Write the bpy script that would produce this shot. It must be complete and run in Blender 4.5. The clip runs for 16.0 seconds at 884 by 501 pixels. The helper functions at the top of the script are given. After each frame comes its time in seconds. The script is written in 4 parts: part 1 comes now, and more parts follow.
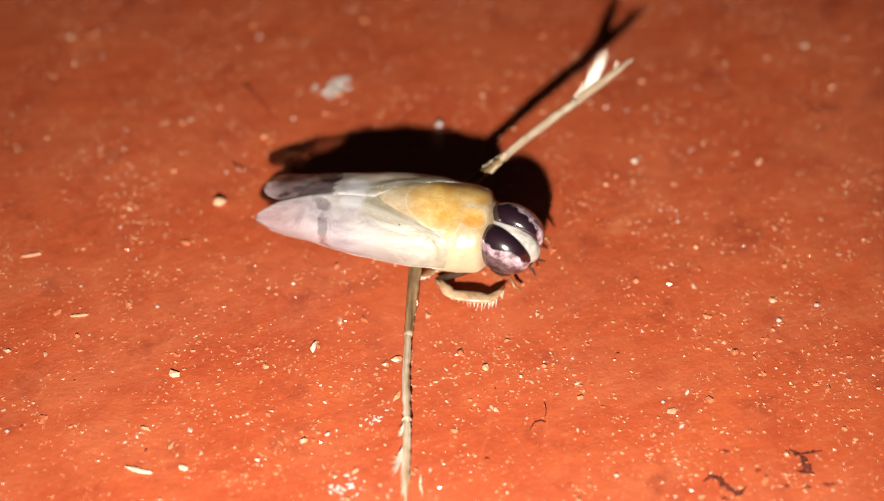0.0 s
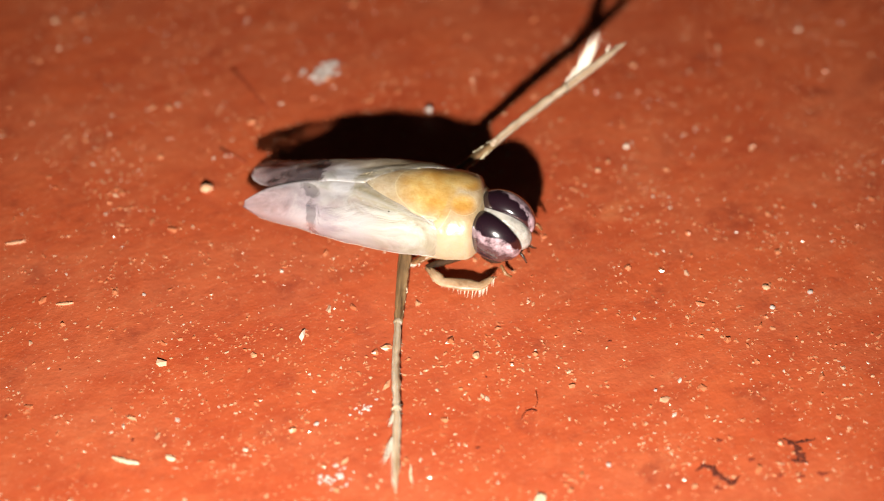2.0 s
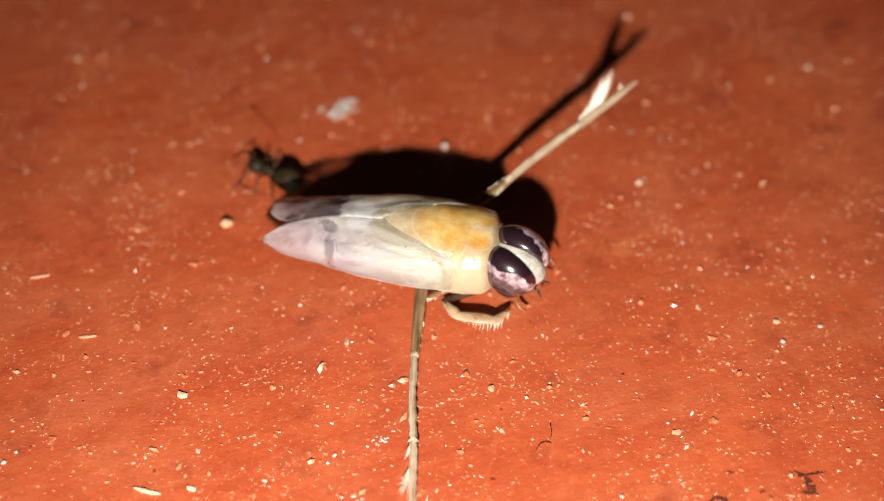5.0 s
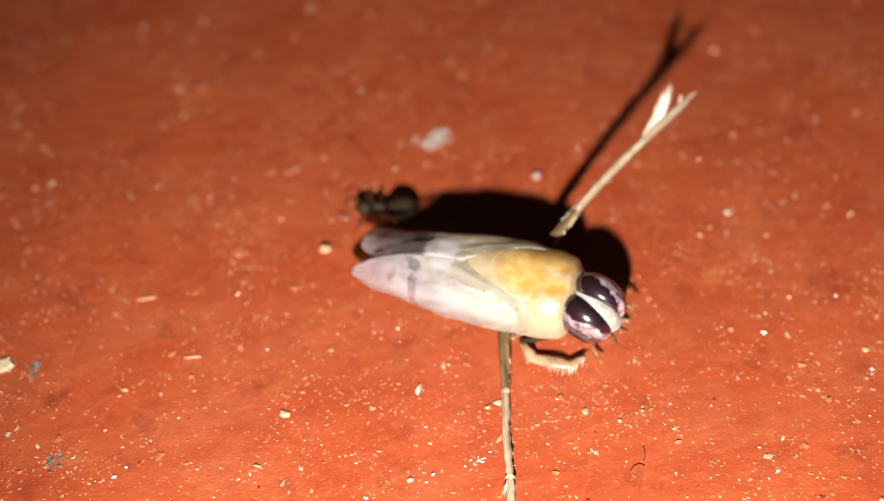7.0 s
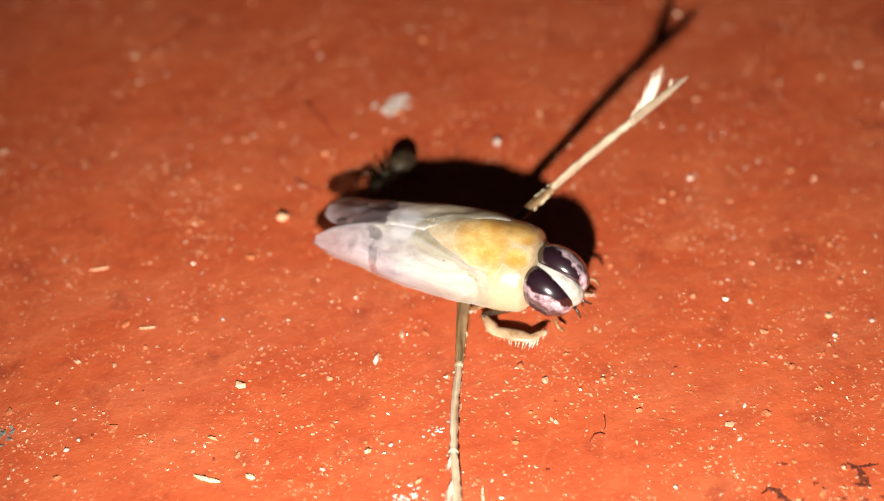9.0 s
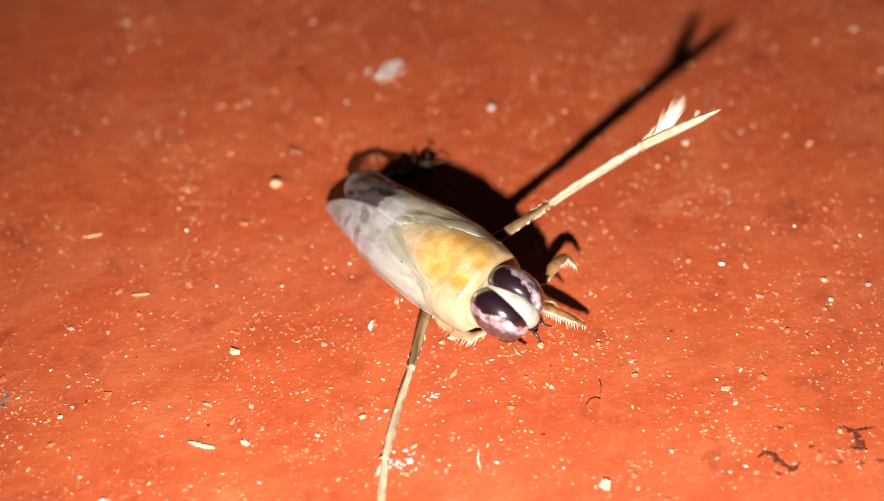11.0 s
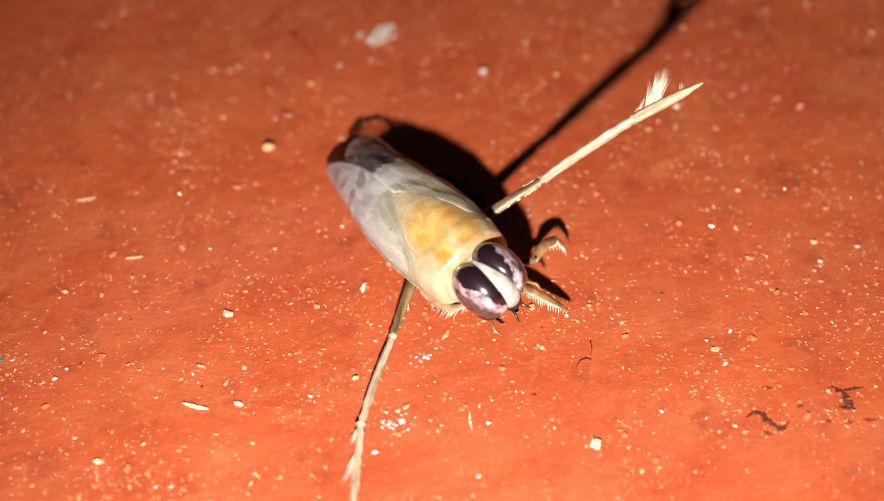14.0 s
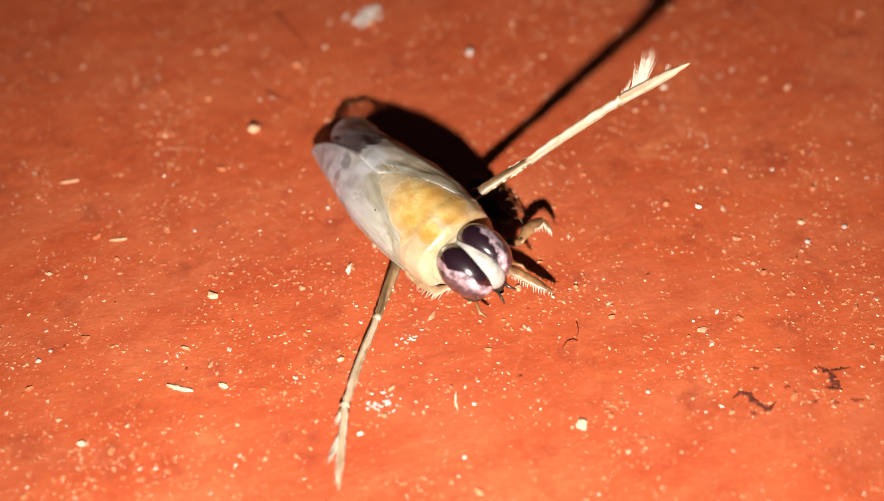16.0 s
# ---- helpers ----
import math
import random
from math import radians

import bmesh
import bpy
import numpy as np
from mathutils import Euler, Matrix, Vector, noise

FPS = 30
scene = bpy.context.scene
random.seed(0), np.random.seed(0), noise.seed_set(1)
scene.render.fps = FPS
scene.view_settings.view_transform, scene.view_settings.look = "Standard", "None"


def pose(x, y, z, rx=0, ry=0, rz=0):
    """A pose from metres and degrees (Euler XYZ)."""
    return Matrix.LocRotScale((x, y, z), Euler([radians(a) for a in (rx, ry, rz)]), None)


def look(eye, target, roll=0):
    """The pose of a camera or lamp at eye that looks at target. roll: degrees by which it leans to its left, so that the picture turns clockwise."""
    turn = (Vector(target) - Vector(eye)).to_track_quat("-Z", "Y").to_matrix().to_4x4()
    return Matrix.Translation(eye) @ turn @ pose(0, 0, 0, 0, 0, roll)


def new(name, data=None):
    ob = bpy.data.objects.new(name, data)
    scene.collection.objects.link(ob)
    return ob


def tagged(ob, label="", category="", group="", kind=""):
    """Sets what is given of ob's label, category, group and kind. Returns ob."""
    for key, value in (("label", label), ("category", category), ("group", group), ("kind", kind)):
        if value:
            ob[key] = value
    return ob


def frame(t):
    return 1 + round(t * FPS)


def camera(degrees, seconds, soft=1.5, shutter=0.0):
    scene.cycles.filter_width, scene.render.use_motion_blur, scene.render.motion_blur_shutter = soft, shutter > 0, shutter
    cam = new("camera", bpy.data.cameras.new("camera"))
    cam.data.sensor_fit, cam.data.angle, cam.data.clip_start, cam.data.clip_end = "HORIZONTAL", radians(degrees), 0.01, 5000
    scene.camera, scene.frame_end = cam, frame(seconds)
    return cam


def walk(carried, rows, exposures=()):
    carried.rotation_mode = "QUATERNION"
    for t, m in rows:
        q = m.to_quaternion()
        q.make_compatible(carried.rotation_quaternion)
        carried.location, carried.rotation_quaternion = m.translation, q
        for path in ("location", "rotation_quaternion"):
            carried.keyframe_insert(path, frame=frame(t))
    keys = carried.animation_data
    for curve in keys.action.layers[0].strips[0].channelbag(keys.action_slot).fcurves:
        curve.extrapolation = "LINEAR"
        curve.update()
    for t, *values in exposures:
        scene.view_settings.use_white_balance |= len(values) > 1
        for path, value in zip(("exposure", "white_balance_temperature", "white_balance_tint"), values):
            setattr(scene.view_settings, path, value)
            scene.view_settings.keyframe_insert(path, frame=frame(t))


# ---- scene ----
# Lengths are written in millimetres and scaled by MM.
MM = 0.001
cam = camera(31.6, 16.0, soft=1.0)
cam.data.dof.use_dof = True
cam.data.dof.focus_distance = 48.8 * MM
cam.data.dof.aperture_fstop = 42

# seconds, eye, target (mm), roll
PATH = [
    (0, (0.080, -36.700, 37.557), (-0.178, 0.087, 0), -0.22),
    (0.5, (-0.028, -36.196, 37.579), (-0.100, 0.480, 0), -0.04),
    (1, (0.018, -36.075, 37.494), (-0.116, 0.378, 0), -0.14),
    (1.5, (0.000, -36.150, 37.378), (0.000, 0.000, 0), 0.00),
    (2, (0.050, -36.202, 37.244), (0.155, -0.520, 0), 0.11),
    (2.5, (0.086, -36.277, 37.461), (0.150, -0.049, 0), 0.08),
    (3, (0.104, -36.361, 37.493), (0.293, 0.202, 0), 0.14),
    (5.5, (-0.068, -36.836, 38.094), (-0.500, 1.645, 0), -0.37),
    (6, (-0.280, -36.975, 38.210), (-0.892, 2.092, 0), -0.44),
    (6.5, (-1.063, -37.560, 38.515), (-2.884, 1.844, 0), -1.41),
    (7, (-1.233, -37.993, 38.780), (-3.708, 2.415, 0), -1.91),
    (7.5, (-1.108, -37.922, 38.629), (-3.545, 1.760, 0), -1.95),
    (8, (-0.930, -37.866, 38.331), (-2.983, 1.051, 0), -1.72),
    (8.5, (-0.781, -37.720, 38.228), (-2.560, 0.856, 0), -1.55),
    (9, (-0.689, -37.446, 38.160), (-2.222, 0.802, 0), -1.38),
    (9.5, (-0.741, -37.428, 38.011), (-2.214, 0.461, 0), -1.39),
    (12, (-0.730, -37.513, 37.786), (-1.915, -1.366, 0), -1.34),
    (12.5, (-0.778, -37.417, 37.858), (-1.995, -1.230, 0), -1.36),
    (13, (-0.809, -37.359, 37.831), (-2.064, -1.329, 0), -1.38),
    (13.5, (-0.623, -37.434, 37.757), (-1.890, -1.972, 0), -1.47),
    (14, (-0.623, -37.824, 37.853), (-1.705, -2.565, 0), -1.30),
    (14.5, (-0.386, -37.952, 37.711), (-1.464, -3.296, 0), -1.35),
    (15, (-0.385, -37.794, 37.623), (-1.315, -3.253, 0), -1.23),
    (15.5, (-0.376, -37.776, 37.569), (-1.299, -3.217, 0), -1.26),
    (16, (-0.417, -37.867, 37.508), (-1.234, -3.399, 0), -1.13),
]

STOPS = [(0, -0.02), (3, -0.10), (5.5, -0.11), (6.0, -0.13), (6.5, -0.16), (7, 0.05), (9, 0.11), (12.5, 0.08), (14.5, -0.02), (16, -0.02)]
walk(cam, [(t, look(Vector(eye) * MM, Vector(target) * MM, roll)) for t, eye, target, roll in PATH], STOPS)

# ---- light: one small white lamp beside the lens, in a dark night ----
world = bpy.data.worlds.new("night")
scene.world = world
world.use_nodes = True
world.node_tree.nodes["Background"].inputs["Color"].default_value = (0.9, 0.75, 0.65, 1)
world.node_tree.nodes["Background"].inputs["Strength"].default_value = 0.012
flash = bpy.data.lights.new("flash_lamp", "SPOT")
flash.energy = 0.318
flash.color = (1.0, 0.93, 0.84)
flash.shadow_soft_size = 0.9 * MM
flash.spot_size = radians(77)
flash.spot_blend = 1.0
LAMP = Vector((-2.5, -42.0, 24.2)) * MM
new("flash_lamp", flash).matrix_world = look(LAMP, (1.0 * MM, -1 * MM, 0))


# ---- materials ----
class Nodes:
    """A small wrapper to write node materials in a few lines."""

    def __init__(self, name):
        self.mat = bpy.data.materials.new(name)
        self.mat.use_nodes = True
        self.tree = self.mat.node_tree
        self.bsdf = self.tree.nodes["Principled BSDF"]
        self.out = self.tree.nodes["Material Output"]

    def add(self, kind, **values):
        node = self.tree.nodes.new(kind)
        for key, value in values.items():
            node.inputs[key.replace("_", " ")].default_value = value
        return node

    def link(self, a, b):
        self.tree.links.new(a, b)

    def coords(self, scale=(1, 1, 1), turn=0.0, bend=0.0):
        c = self.tree.nodes.new("ShaderNodeTexCoord")
        m = self.tree.nodes.new("ShaderNodeMapping")
        m.inputs["Scale"].default_value = scale
        m.inputs["Rotation"].default_value = (0, 0, radians(turn))
        self.link(c.outputs["Object"], m.inputs["Vector"])
        return m.outputs["Vector"]

    def grain(self, stretch, turn):
        """Coordinates drawn out along a line that is turned on the floor by so many degrees."""
        c = self.tree.nodes.new("ShaderNodeTexCoord")
        m = self.tree.nodes.new("ShaderNodeMapping")
        m.vector_type = "TEXTURE"
        m.inputs["Scale"].default_value = (stretch, 1, 1)
        m.inputs["Rotation"].default_value = (0, 0, radians(turn))
        self.link(c.outputs["Object"], m.inputs["Vector"])
        return m.outputs["Vector"]

    def clamp(self, a, scale=1.0, shift=0.0, top=1.0):
        return self.math("MINIMUM", self.math("MAXIMUM", self.math("MULTIPLY_ADD", a, scale, shift), 0.0), top)

    def noise(self, scale, detail=4.0, rough=0.55, vector=None, warp=0.0):
        n = self.add("ShaderNodeTexNoise", Scale=scale, Detail=detail, Roughness=rough, Distortion=warp)
        self.link(vector if vector is not None else self.coords(), n.inputs["Vector"])
        return n.outputs["Fac"]

    def ramp(self, fac, stops):
        r = self.tree.nodes.new("ShaderNodeValToRGB")
        el = r.color_ramp.elements
        while len(el) < len(stops):
            el.new(0.5)
        for e, (at, col) in zip(el, stops):
            e.position = at
            e.color = (*col, 1) if len(col) == 3 else col
        self.link(fac, r.inputs["Fac"])
        return r.outputs["Color"]

    def mix(self, fac, a, b, how="MIX"):
        m = self.tree.nodes.new("ShaderNodeMix")
        m.data_type = "RGBA"
        m.blend_type = how
        self._put(m.inputs[0], fac)
        self._put(m.inputs[6], a)
        self._put(m.inputs[7], b)
        return m.outputs[2]

    def _put(self, sock, v):
        if isinstance(v, (int, float)):
            sock.default_value = v
        elif isinstance(v, tuple):
            sock.default_value = (*v, 1)
        else:
            self.link(v, sock)

    def math(self, how, a, b=0.0, c=0.0):
        m = self.tree.nodes.new("ShaderNodeMath")
        m.operation = how
        for sock, v in zip(m.inputs, (a, b, c)):
            self._put(sock, v)
        return m.outputs[0]

    def axis(self, name):
        c = self.tree.nodes.new("ShaderNodeTexCoord")
        s = self.tree.nodes.new("ShaderNodeSeparateXYZ")
        self.link(c.outputs["Object"], s.inputs[0])
        return s.outputs[name]

    def bump(self, height, distance, strength=1.0, after=None):
        b = self.tree.nodes.new("ShaderNodeBump")
        b.inputs["Strength"].default_value = strength
        b.inputs["Distance"].default_value = distance
        self.link(height, b.inputs["Height"])
        if after is not None:
            self.link(after, b.inputs["Normal"])
        return b.outputs["Normal"]

    def set(self, **values):
        for key, v in values.items():
            self._put(self.bsdf.inputs[key.replace("_", " ")], v)
        return self


def paint_material():
    """Red oxide floor paint: brushed on in strokes, mottled, dusty, slightly glossy."""
    n = Nodes("red_floor_paint")
    broad = n.noise(150, 4, 0.6)
    cloud = n.noise(560, 6, 0.66, warp=0.5)
    stroke = n.noise(2300, 5, 0.66, n.grain(4.0, 22), 0.3)
    broad_stroke = n.noise(560, 5, 0.66, n.grain(2.6, 18), 0.4)
    cross = n.noise(3300, 4, 0.6, n.grain(5.0, 84))
    fine = n.noise(5200, 3, 0.6)
    col = n.ramp(broad, [(0.30, (0.325, 0.0510, 0.0163)), (0.70, (0.415, 0.078, 0.0242))])
    col = n.mix(n.ramp(cloud, [(0.44, (0, 0, 0)), (0.70, (0.6, 0.6, 0.6))]), col, (0.27, 0.038, 0.0135))
    col = n.mix(n.ramp(broad_stroke, [(0.48, (0, 0, 0)), (0.72, (0.35, 0.35, 0.35))]), col, (0.45, 0.105, 0.036))
    col = n.mix(n.ramp(stroke, [(0.28, (0.30, 0.30, 0.30)), (0.44, (0, 0, 0))]), col, (0.27, 0.036, 0.0140))
    col = n.mix(n.ramp(stroke, [(0.55, (0, 0, 0)), (0.74, (0.30, 0.30, 0.30))]), col, (0.48, 0.138, 0.052))
    col = n.mix(n.ramp(cross, [(0.58, (0, 0, 0)), (0.78, (0.35, 0.35, 0.35))]), col, (0.48, 0.135, 0.055))
    # thin dusty film, rubbed on in patches
    film = n.noise(300, 6, 0.68, n.grain(1.6, 30), 0.4)
    col = n.mix(n.ramp(film, [(0.44, (0, 0, 0)), (0.68, (0.30, 0.30, 0.30))]), col, (0.46, 0.145, 0.065))
    patch = n.noise(330, 2, 0.5, n.grain(1.4, 20))
    col = n.mix(n.ramp(patch, [(0.70, (0, 0, 0)), (0.76, (0.40, 0.40, 0.40))]), col, (0.60, 0.20, 0.075))
    flecks = n.noise(8200, 3, 0.7, n.grain(1.8, 25))
    col = n.mix(n.ramp(flecks, [(0.61, (0, 0, 0)), (0.70, (0.70, 0.70, 0.70))]), col, (0.54, 0.215, 0.115))
    pits = n.noise(5200, 3, 0.7, n.coords((1, 1, 1), 33))
    col = n.mix(n.ramp(pits, [(0.27, (0.6, 0.6, 0.6)), (0.36, (0, 0, 0))]), col, (0.19, 0.026, 0.012))
    dark = n.noise(420, 5, 0.65, n.coords((1, 1, 1), 50))
    col = n.mix(n.ramp(dark, [(0.28, (0.60, 0.60, 0.60)), (0.43, (0, 0, 0))]), col, (0.15, 0.020, 0.010))
    n.set(Base_Color=col, Roughness=n.math("MULTIPLY_ADD", fine, 0.25, 0.36))
    n.bsdf.inputs["Specular IOR Level"].default_value = 0.5
    a = n.bump(stroke, 0.04 * MM, 0.28, n.bump(broad_stroke, 0.08 * MM, 0.25))
    b = n.bump(n.noise(1500, 4, 0.6), 0.09 * MM, 0.5, a)
    n.link(n.bump(n.noise(9000, 2, 0.5), 0.015 * MM, 0.5, b), n.bsdf.inputs["Normal"])
    return n.mat


def grain_material():
    n = Nodes("dust_grain")
    g = n.tree.nodes.new("ShaderNodeNewGeometry")
    col = n.ramp(g.outputs["Random Per Island"], [(0.0, (0.40, 0.115, 0.047)), (0.55, (0.45, 0.160, 0.075)), (0.83, (0.48, 0.225, 0.120)), (0.95, (0.52, 0.32, 0.21)), (1.0, (0.58, 0.49, 0.41))])
    n.set(Base_Color=col, Roughness=0.26)
    return n.mat


def plain_material(name, a, b, scale, rough=0.5, bump=0.02, spec=0.5):
    """Two mottled tones with a fine relief."""
    n = Nodes(name)
    f = n.noise(scale, 5, 0.6)
    n.set(Base_Color=n.ramp(f, [(0.3, a), (0.7, b)]), Roughness=rough)
    n.bsdf.inputs["Specular IOR Level"].default_value = spec
    n.link(n.bump(n.noise(scale * 2.5, 3), bump * MM, 0.6), n.bsdf.inputs["Normal"])
    return n.mat


def skin_material(name, a, b, scale, rough, glow, depth, bump=0.02):
    """Translucent insect cuticle: scattering below a thin gloss."""
    n = Nodes(name)
    f = n.noise(scale, 5, 0.6, warp=0.3)
    n.set(Base_Color=n.ramp(f, [(0.32, a), (0.68, b)]), Roughness=rough)
    n.bsdf.inputs["Subsurface Weight"].default_value = glow
    n.bsdf.inputs["Subsurface Radius"].default_value = (1.0, 0.7, 0.45)
    n.bsdf.inputs["Subsurface Scale"].default_value = depth * MM
    n.link(n.bump(n.noise(scale * 3, 3), bump * MM, 0.5), n.bsdf.inputs["Normal"])
    return n.mat


def leg_material(name, a, b, rough):
    """Translucent leg: dark and pale streaks along its length."""
    n = Nodes(name)
    f = n.noise(5200, 3, 0.6, n.coords((0.06, 1, 1)), 0.3)
    g = n.noise(1500, 4, 0.6)
    col = n.mix(n.ramp(g, [(0.35, (0, 0, 0)), (0.7, (0.5, 0.5, 0.5))]), n.ramp(f, [(0.36, a), (0.62, b)]), a)
    n.set(Base_Color=col, Roughness=rough)
    n.bsdf.inputs["Subsurface Weight"].default_value = 0.2
    n.bsdf.inputs["Subsurface Radius"].default_value = (1.0, 0.6, 0.35)
    n.bsdf.inputs["Subsurface Scale"].default_value = 0.2 * MM
    n.link(n.bump(f, 0.06 * MM, 0.8), n.bsdf.inputs["Normal"])
    return n.mat


def patch_material(name, patches):
    """Cream cuticle with soft orange patches, each given by its centre and half sizes in millimetres."""
    n = Nodes(name)
    x, y = n.axis("X"), n.axis("Y")
    wob = n.math("MULTIPLY_ADD", n.noise(700, 3, 0.55), 0.9, -0.45)
    mask = None
    for cx, cy, rx, ry in patches:
        a = n.math("POWER", n.math("ABSOLUTE", n.math("MULTIPLY_ADD", x, 1 / (rx * MM), -cx / rx)), 2.0)
        b = n.math("POWER", n.math("ABSOLUTE", n.math("MULTIPLY_ADD", y, 1 / (ry * MM), -cy / ry)), 2.0)
        d = n.math("SUBTRACT", 1.35, n.math("ADD", n.math("ADD", a, b), wob))
        mask = d if mask is None else n.math("MAXIMUM", mask, d)
    soft = n.ramp(mask, [(0.02, (0, 0, 0)), (0.16, (0.30, 0.30, 0.30)), (1.0, (0.90, 0.90, 0.90))])
    hem = n.ramp(mask, [(-0.0, (0, 0, 0)), (0.05, (0.45, 0.45, 0.45)), (0.14, (0, 0, 0))])
    tone = n.noise(1000, 5, 0.66)
    cream = n.ramp(tone, [(0.3, (0.25, 0.165, 0.075)), (0.48, (0.36, 0.270, 0.160)), (0.66, (0.47, 0.395, 0.285))])
    orange = n.ramp(tone, [(0.30, (0.33, 0.150, 0.020)), (0.48, (0.44, 0.245, 0.050)), (0.66, (0.54, 0.380, 0.140))])
    edge = n.ramp(n.math("MULTIPLY_ADD", n.math("ABSOLUTE", y), 1 / MM, -0.6), [(0.1, (0, 0, 0)), (0.75, (0.9, 0.9, 0.9))])
    cream = n.mix(edge, cream, (0.40, 0.305, 0.205))
    skin = n.mix(hem, n.mix(soft, cream, orange), (0.56, 0.48, 0.30))
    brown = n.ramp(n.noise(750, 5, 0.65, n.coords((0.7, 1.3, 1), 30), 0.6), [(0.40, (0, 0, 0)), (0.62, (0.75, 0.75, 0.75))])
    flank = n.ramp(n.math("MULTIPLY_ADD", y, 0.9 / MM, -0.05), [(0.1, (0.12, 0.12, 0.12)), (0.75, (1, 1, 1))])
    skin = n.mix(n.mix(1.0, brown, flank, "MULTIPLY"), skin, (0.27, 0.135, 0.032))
    n.set(Base_Color=skin, Roughness=0.30)
    n.bsdf.inputs["Subsurface Weight"].default_value = 0.6
    n.bsdf.inputs["Subsurface Radius"].default_value = (1.0, 0.7, 0.4)
    n.bsdf.inputs["Subsurface Scale"].default_value = 0.4 * MM
    n.bsdf.inputs["Coat Weight"].default_value = 0.3
    n.bsdf.inputs["Coat Roughness"].default_value = 0.22
    n.link(n.bump(n.noise(3600, 4, 0.6), 0.02 * MM, 0.4, n.bump(n.noise(800, 4, 0.6), 0.16 * MM, 0.6)), n.bsdf.inputs["Normal"])
    return n.mat


def wing_material():
    """Wing cover: a milky lilac outer field, a straw-coloured clear inner field, a thin clear tip and margin."""
    n = Nodes("milky_wing")
    x = n.math("MULTIPLY", n.axis("X"), 1 / MM)
    y = n.math("ABSOLUTE", n.math("MULTIPLY", n.axis("Y"), 1 / MM))
    uv = n.tree.nodes.new("ShaderNodeTexCoord")
    sep = n.tree.nodes.new("ShaderNodeSeparateXYZ")
    n.link(uv.outputs["UV"], sep.inputs[0])
    across = sep.outputs["Y"]
    cloud = n.noise(850, 6, 0.66, n.coords((0.6, 1.3, 1)), 0.8)
    blot = n.noise(1500, 5, 0.68, None, 1.0)
    # folds that fan out from the shoulder
    fan = n.math("ARCTAN2", n.math("ADD", y, -1.75), n.math("ADD", x, -2.6))
    spread = n.tree.nodes.new("ShaderNodeCombineXYZ")
    n.link(n.math("MULTIPLY", fan, 8.0), spread.inputs["X"])
    n.link(n.math("MULTIPLY_ADD", x, 0.22, n.math("MULTIPLY", cloud, 1.2)), spread.inputs["Y"])
    fold = n.noise(1.0, 1.0, 0.5, spread.outputs["Vector"])
    # the seam between the two fields runs from the ridge to the shoulder
    seam = n.math("SUBTRACT", n.math("ADD", y, n.math("MULTIPLY_ADD", blot, 0.36, -0.18)), n.math("MULTIPLY_ADD", x, 0.25, 0.80))
    outer = n.clamp(seam, 3.0, 0.5)
    lilac = n.ramp(cloud, [(0.30, (0.30, 0.232, 0.255)), (0.48, (0.44, 0.360, 0.380)), (0.68, (0.58, 0.515, 0.515))])
    straw = n.ramp(blot, [(0.34, (0.20, 0.145, 0.070)), (0.50, (0.40, 0.330, 0.200)), (0.66, (0.58, 0.525, 0.40))])
    ivory = n.ramp(cloud, [(0.32, (0.24, 0.180, 0.105)), (0.48, (0.42, 0.360, 0.255)), (0.64, (0.57, 0.53, 0.44))])
    rear = n.clamp(n.math("ADD", n.math("MULTIPLY_ADD", blot, 1.4, -0.7), n.math("MULTIPLY_ADD", y, 0.55, n.math("MULTIPLY", x, -0.42))), 1.0, -0.38)
    film = n.mix(outer, straw, n.mix(rear, ivory, lilac))
    # fold relief shaded into the colour as well: crests whitened, troughs darkened
    streak = n.ramp(fold, [(0.52, (0, 0, 0)), (0.64, (0.60, 0.60, 0.60)), (0.70, (0.1, 0.1, 0.1))])
    film = n.mix(streak, film, (0.60, 0.555, 0.52))
    dull = n.ramp(fold, [(0.30, (0.55, 0.55, 0.55)), (0.42, (0, 0, 0))])
    film = n.mix(dull, film, (0.29, 0.235, 0.21))
    line = n.ramp(n.math("ABSOLUTE", seam), [(0.0, (0.40, 0.40, 0.40)), (0.06, (0, 0, 0))])
    film = n.mix(line, film, (0.58, 0.53, 0.47))
    # white bloom behind the dark end, white inner border, pink field at the tip, brown flank
    bloom = n.math("ADD", n.math("POWER", n.math("ABSOLUTE", n.math("MULTIPLY_ADD", x, 1.9, 3.1)), 2.0), n.math("POWER", n.math("ABSOLUTE", n.math("MULTIPLY_ADD", y, 2.0, -0.4)), 2.0))
    bloom = n.clamp(n.math("ADD", bloom, n.math("MULTIPLY_ADD", blot, 2.4, -1.2)), -1.1, 1.15, 0.85)
    border = n.math("MULTIPLY", n.clamp(across, -8.0, 1.1), n.math("MAXIMUM", n.clamp(x, -1.2, -1.6, 0.8), n.clamp(blot, 2.4, -0.7, 0.6)))
    white = n.math("MAXIMUM", bloom, border)
    tip = n.clamp(n.math("MULTIPLY_ADD", cloud, 1.2, n.math("MULTIPLY", x, -1.0)), 1.2, -4.2, 0.8)
    left = n.clamp(sep.outputs["X"], 4.0, -6.0)
    flank = n.math("MULTIPLY", left, n.clamp(n.math("MULTIPLY_ADD", blot, 0.7, y), 1.6, -1.35, 0.75))
    film = n.mix(tip, film, (0.43, 0.325, 0.335))
    film = n.mix(flank, film, (0.24, 0.165, 0.085))
    film = n.mix(white, film, (0.60, 0.555, 0.565))
    smoke = n.math("MULTIPLY", left, n.clamp(n.math("MULTIPLY_ADD", blot, 1.2, x), -5.0, -8.0, 0.92))
    smoke = n.math("MULTIPLY", smoke, n.clamp(across, -3.4, 3.1))
    smoke = n.math("MULTIPLY", smoke, n.clamp(n.math("MULTIPLY_ADD", blot, 1.2, x), 1.7, 7.1))
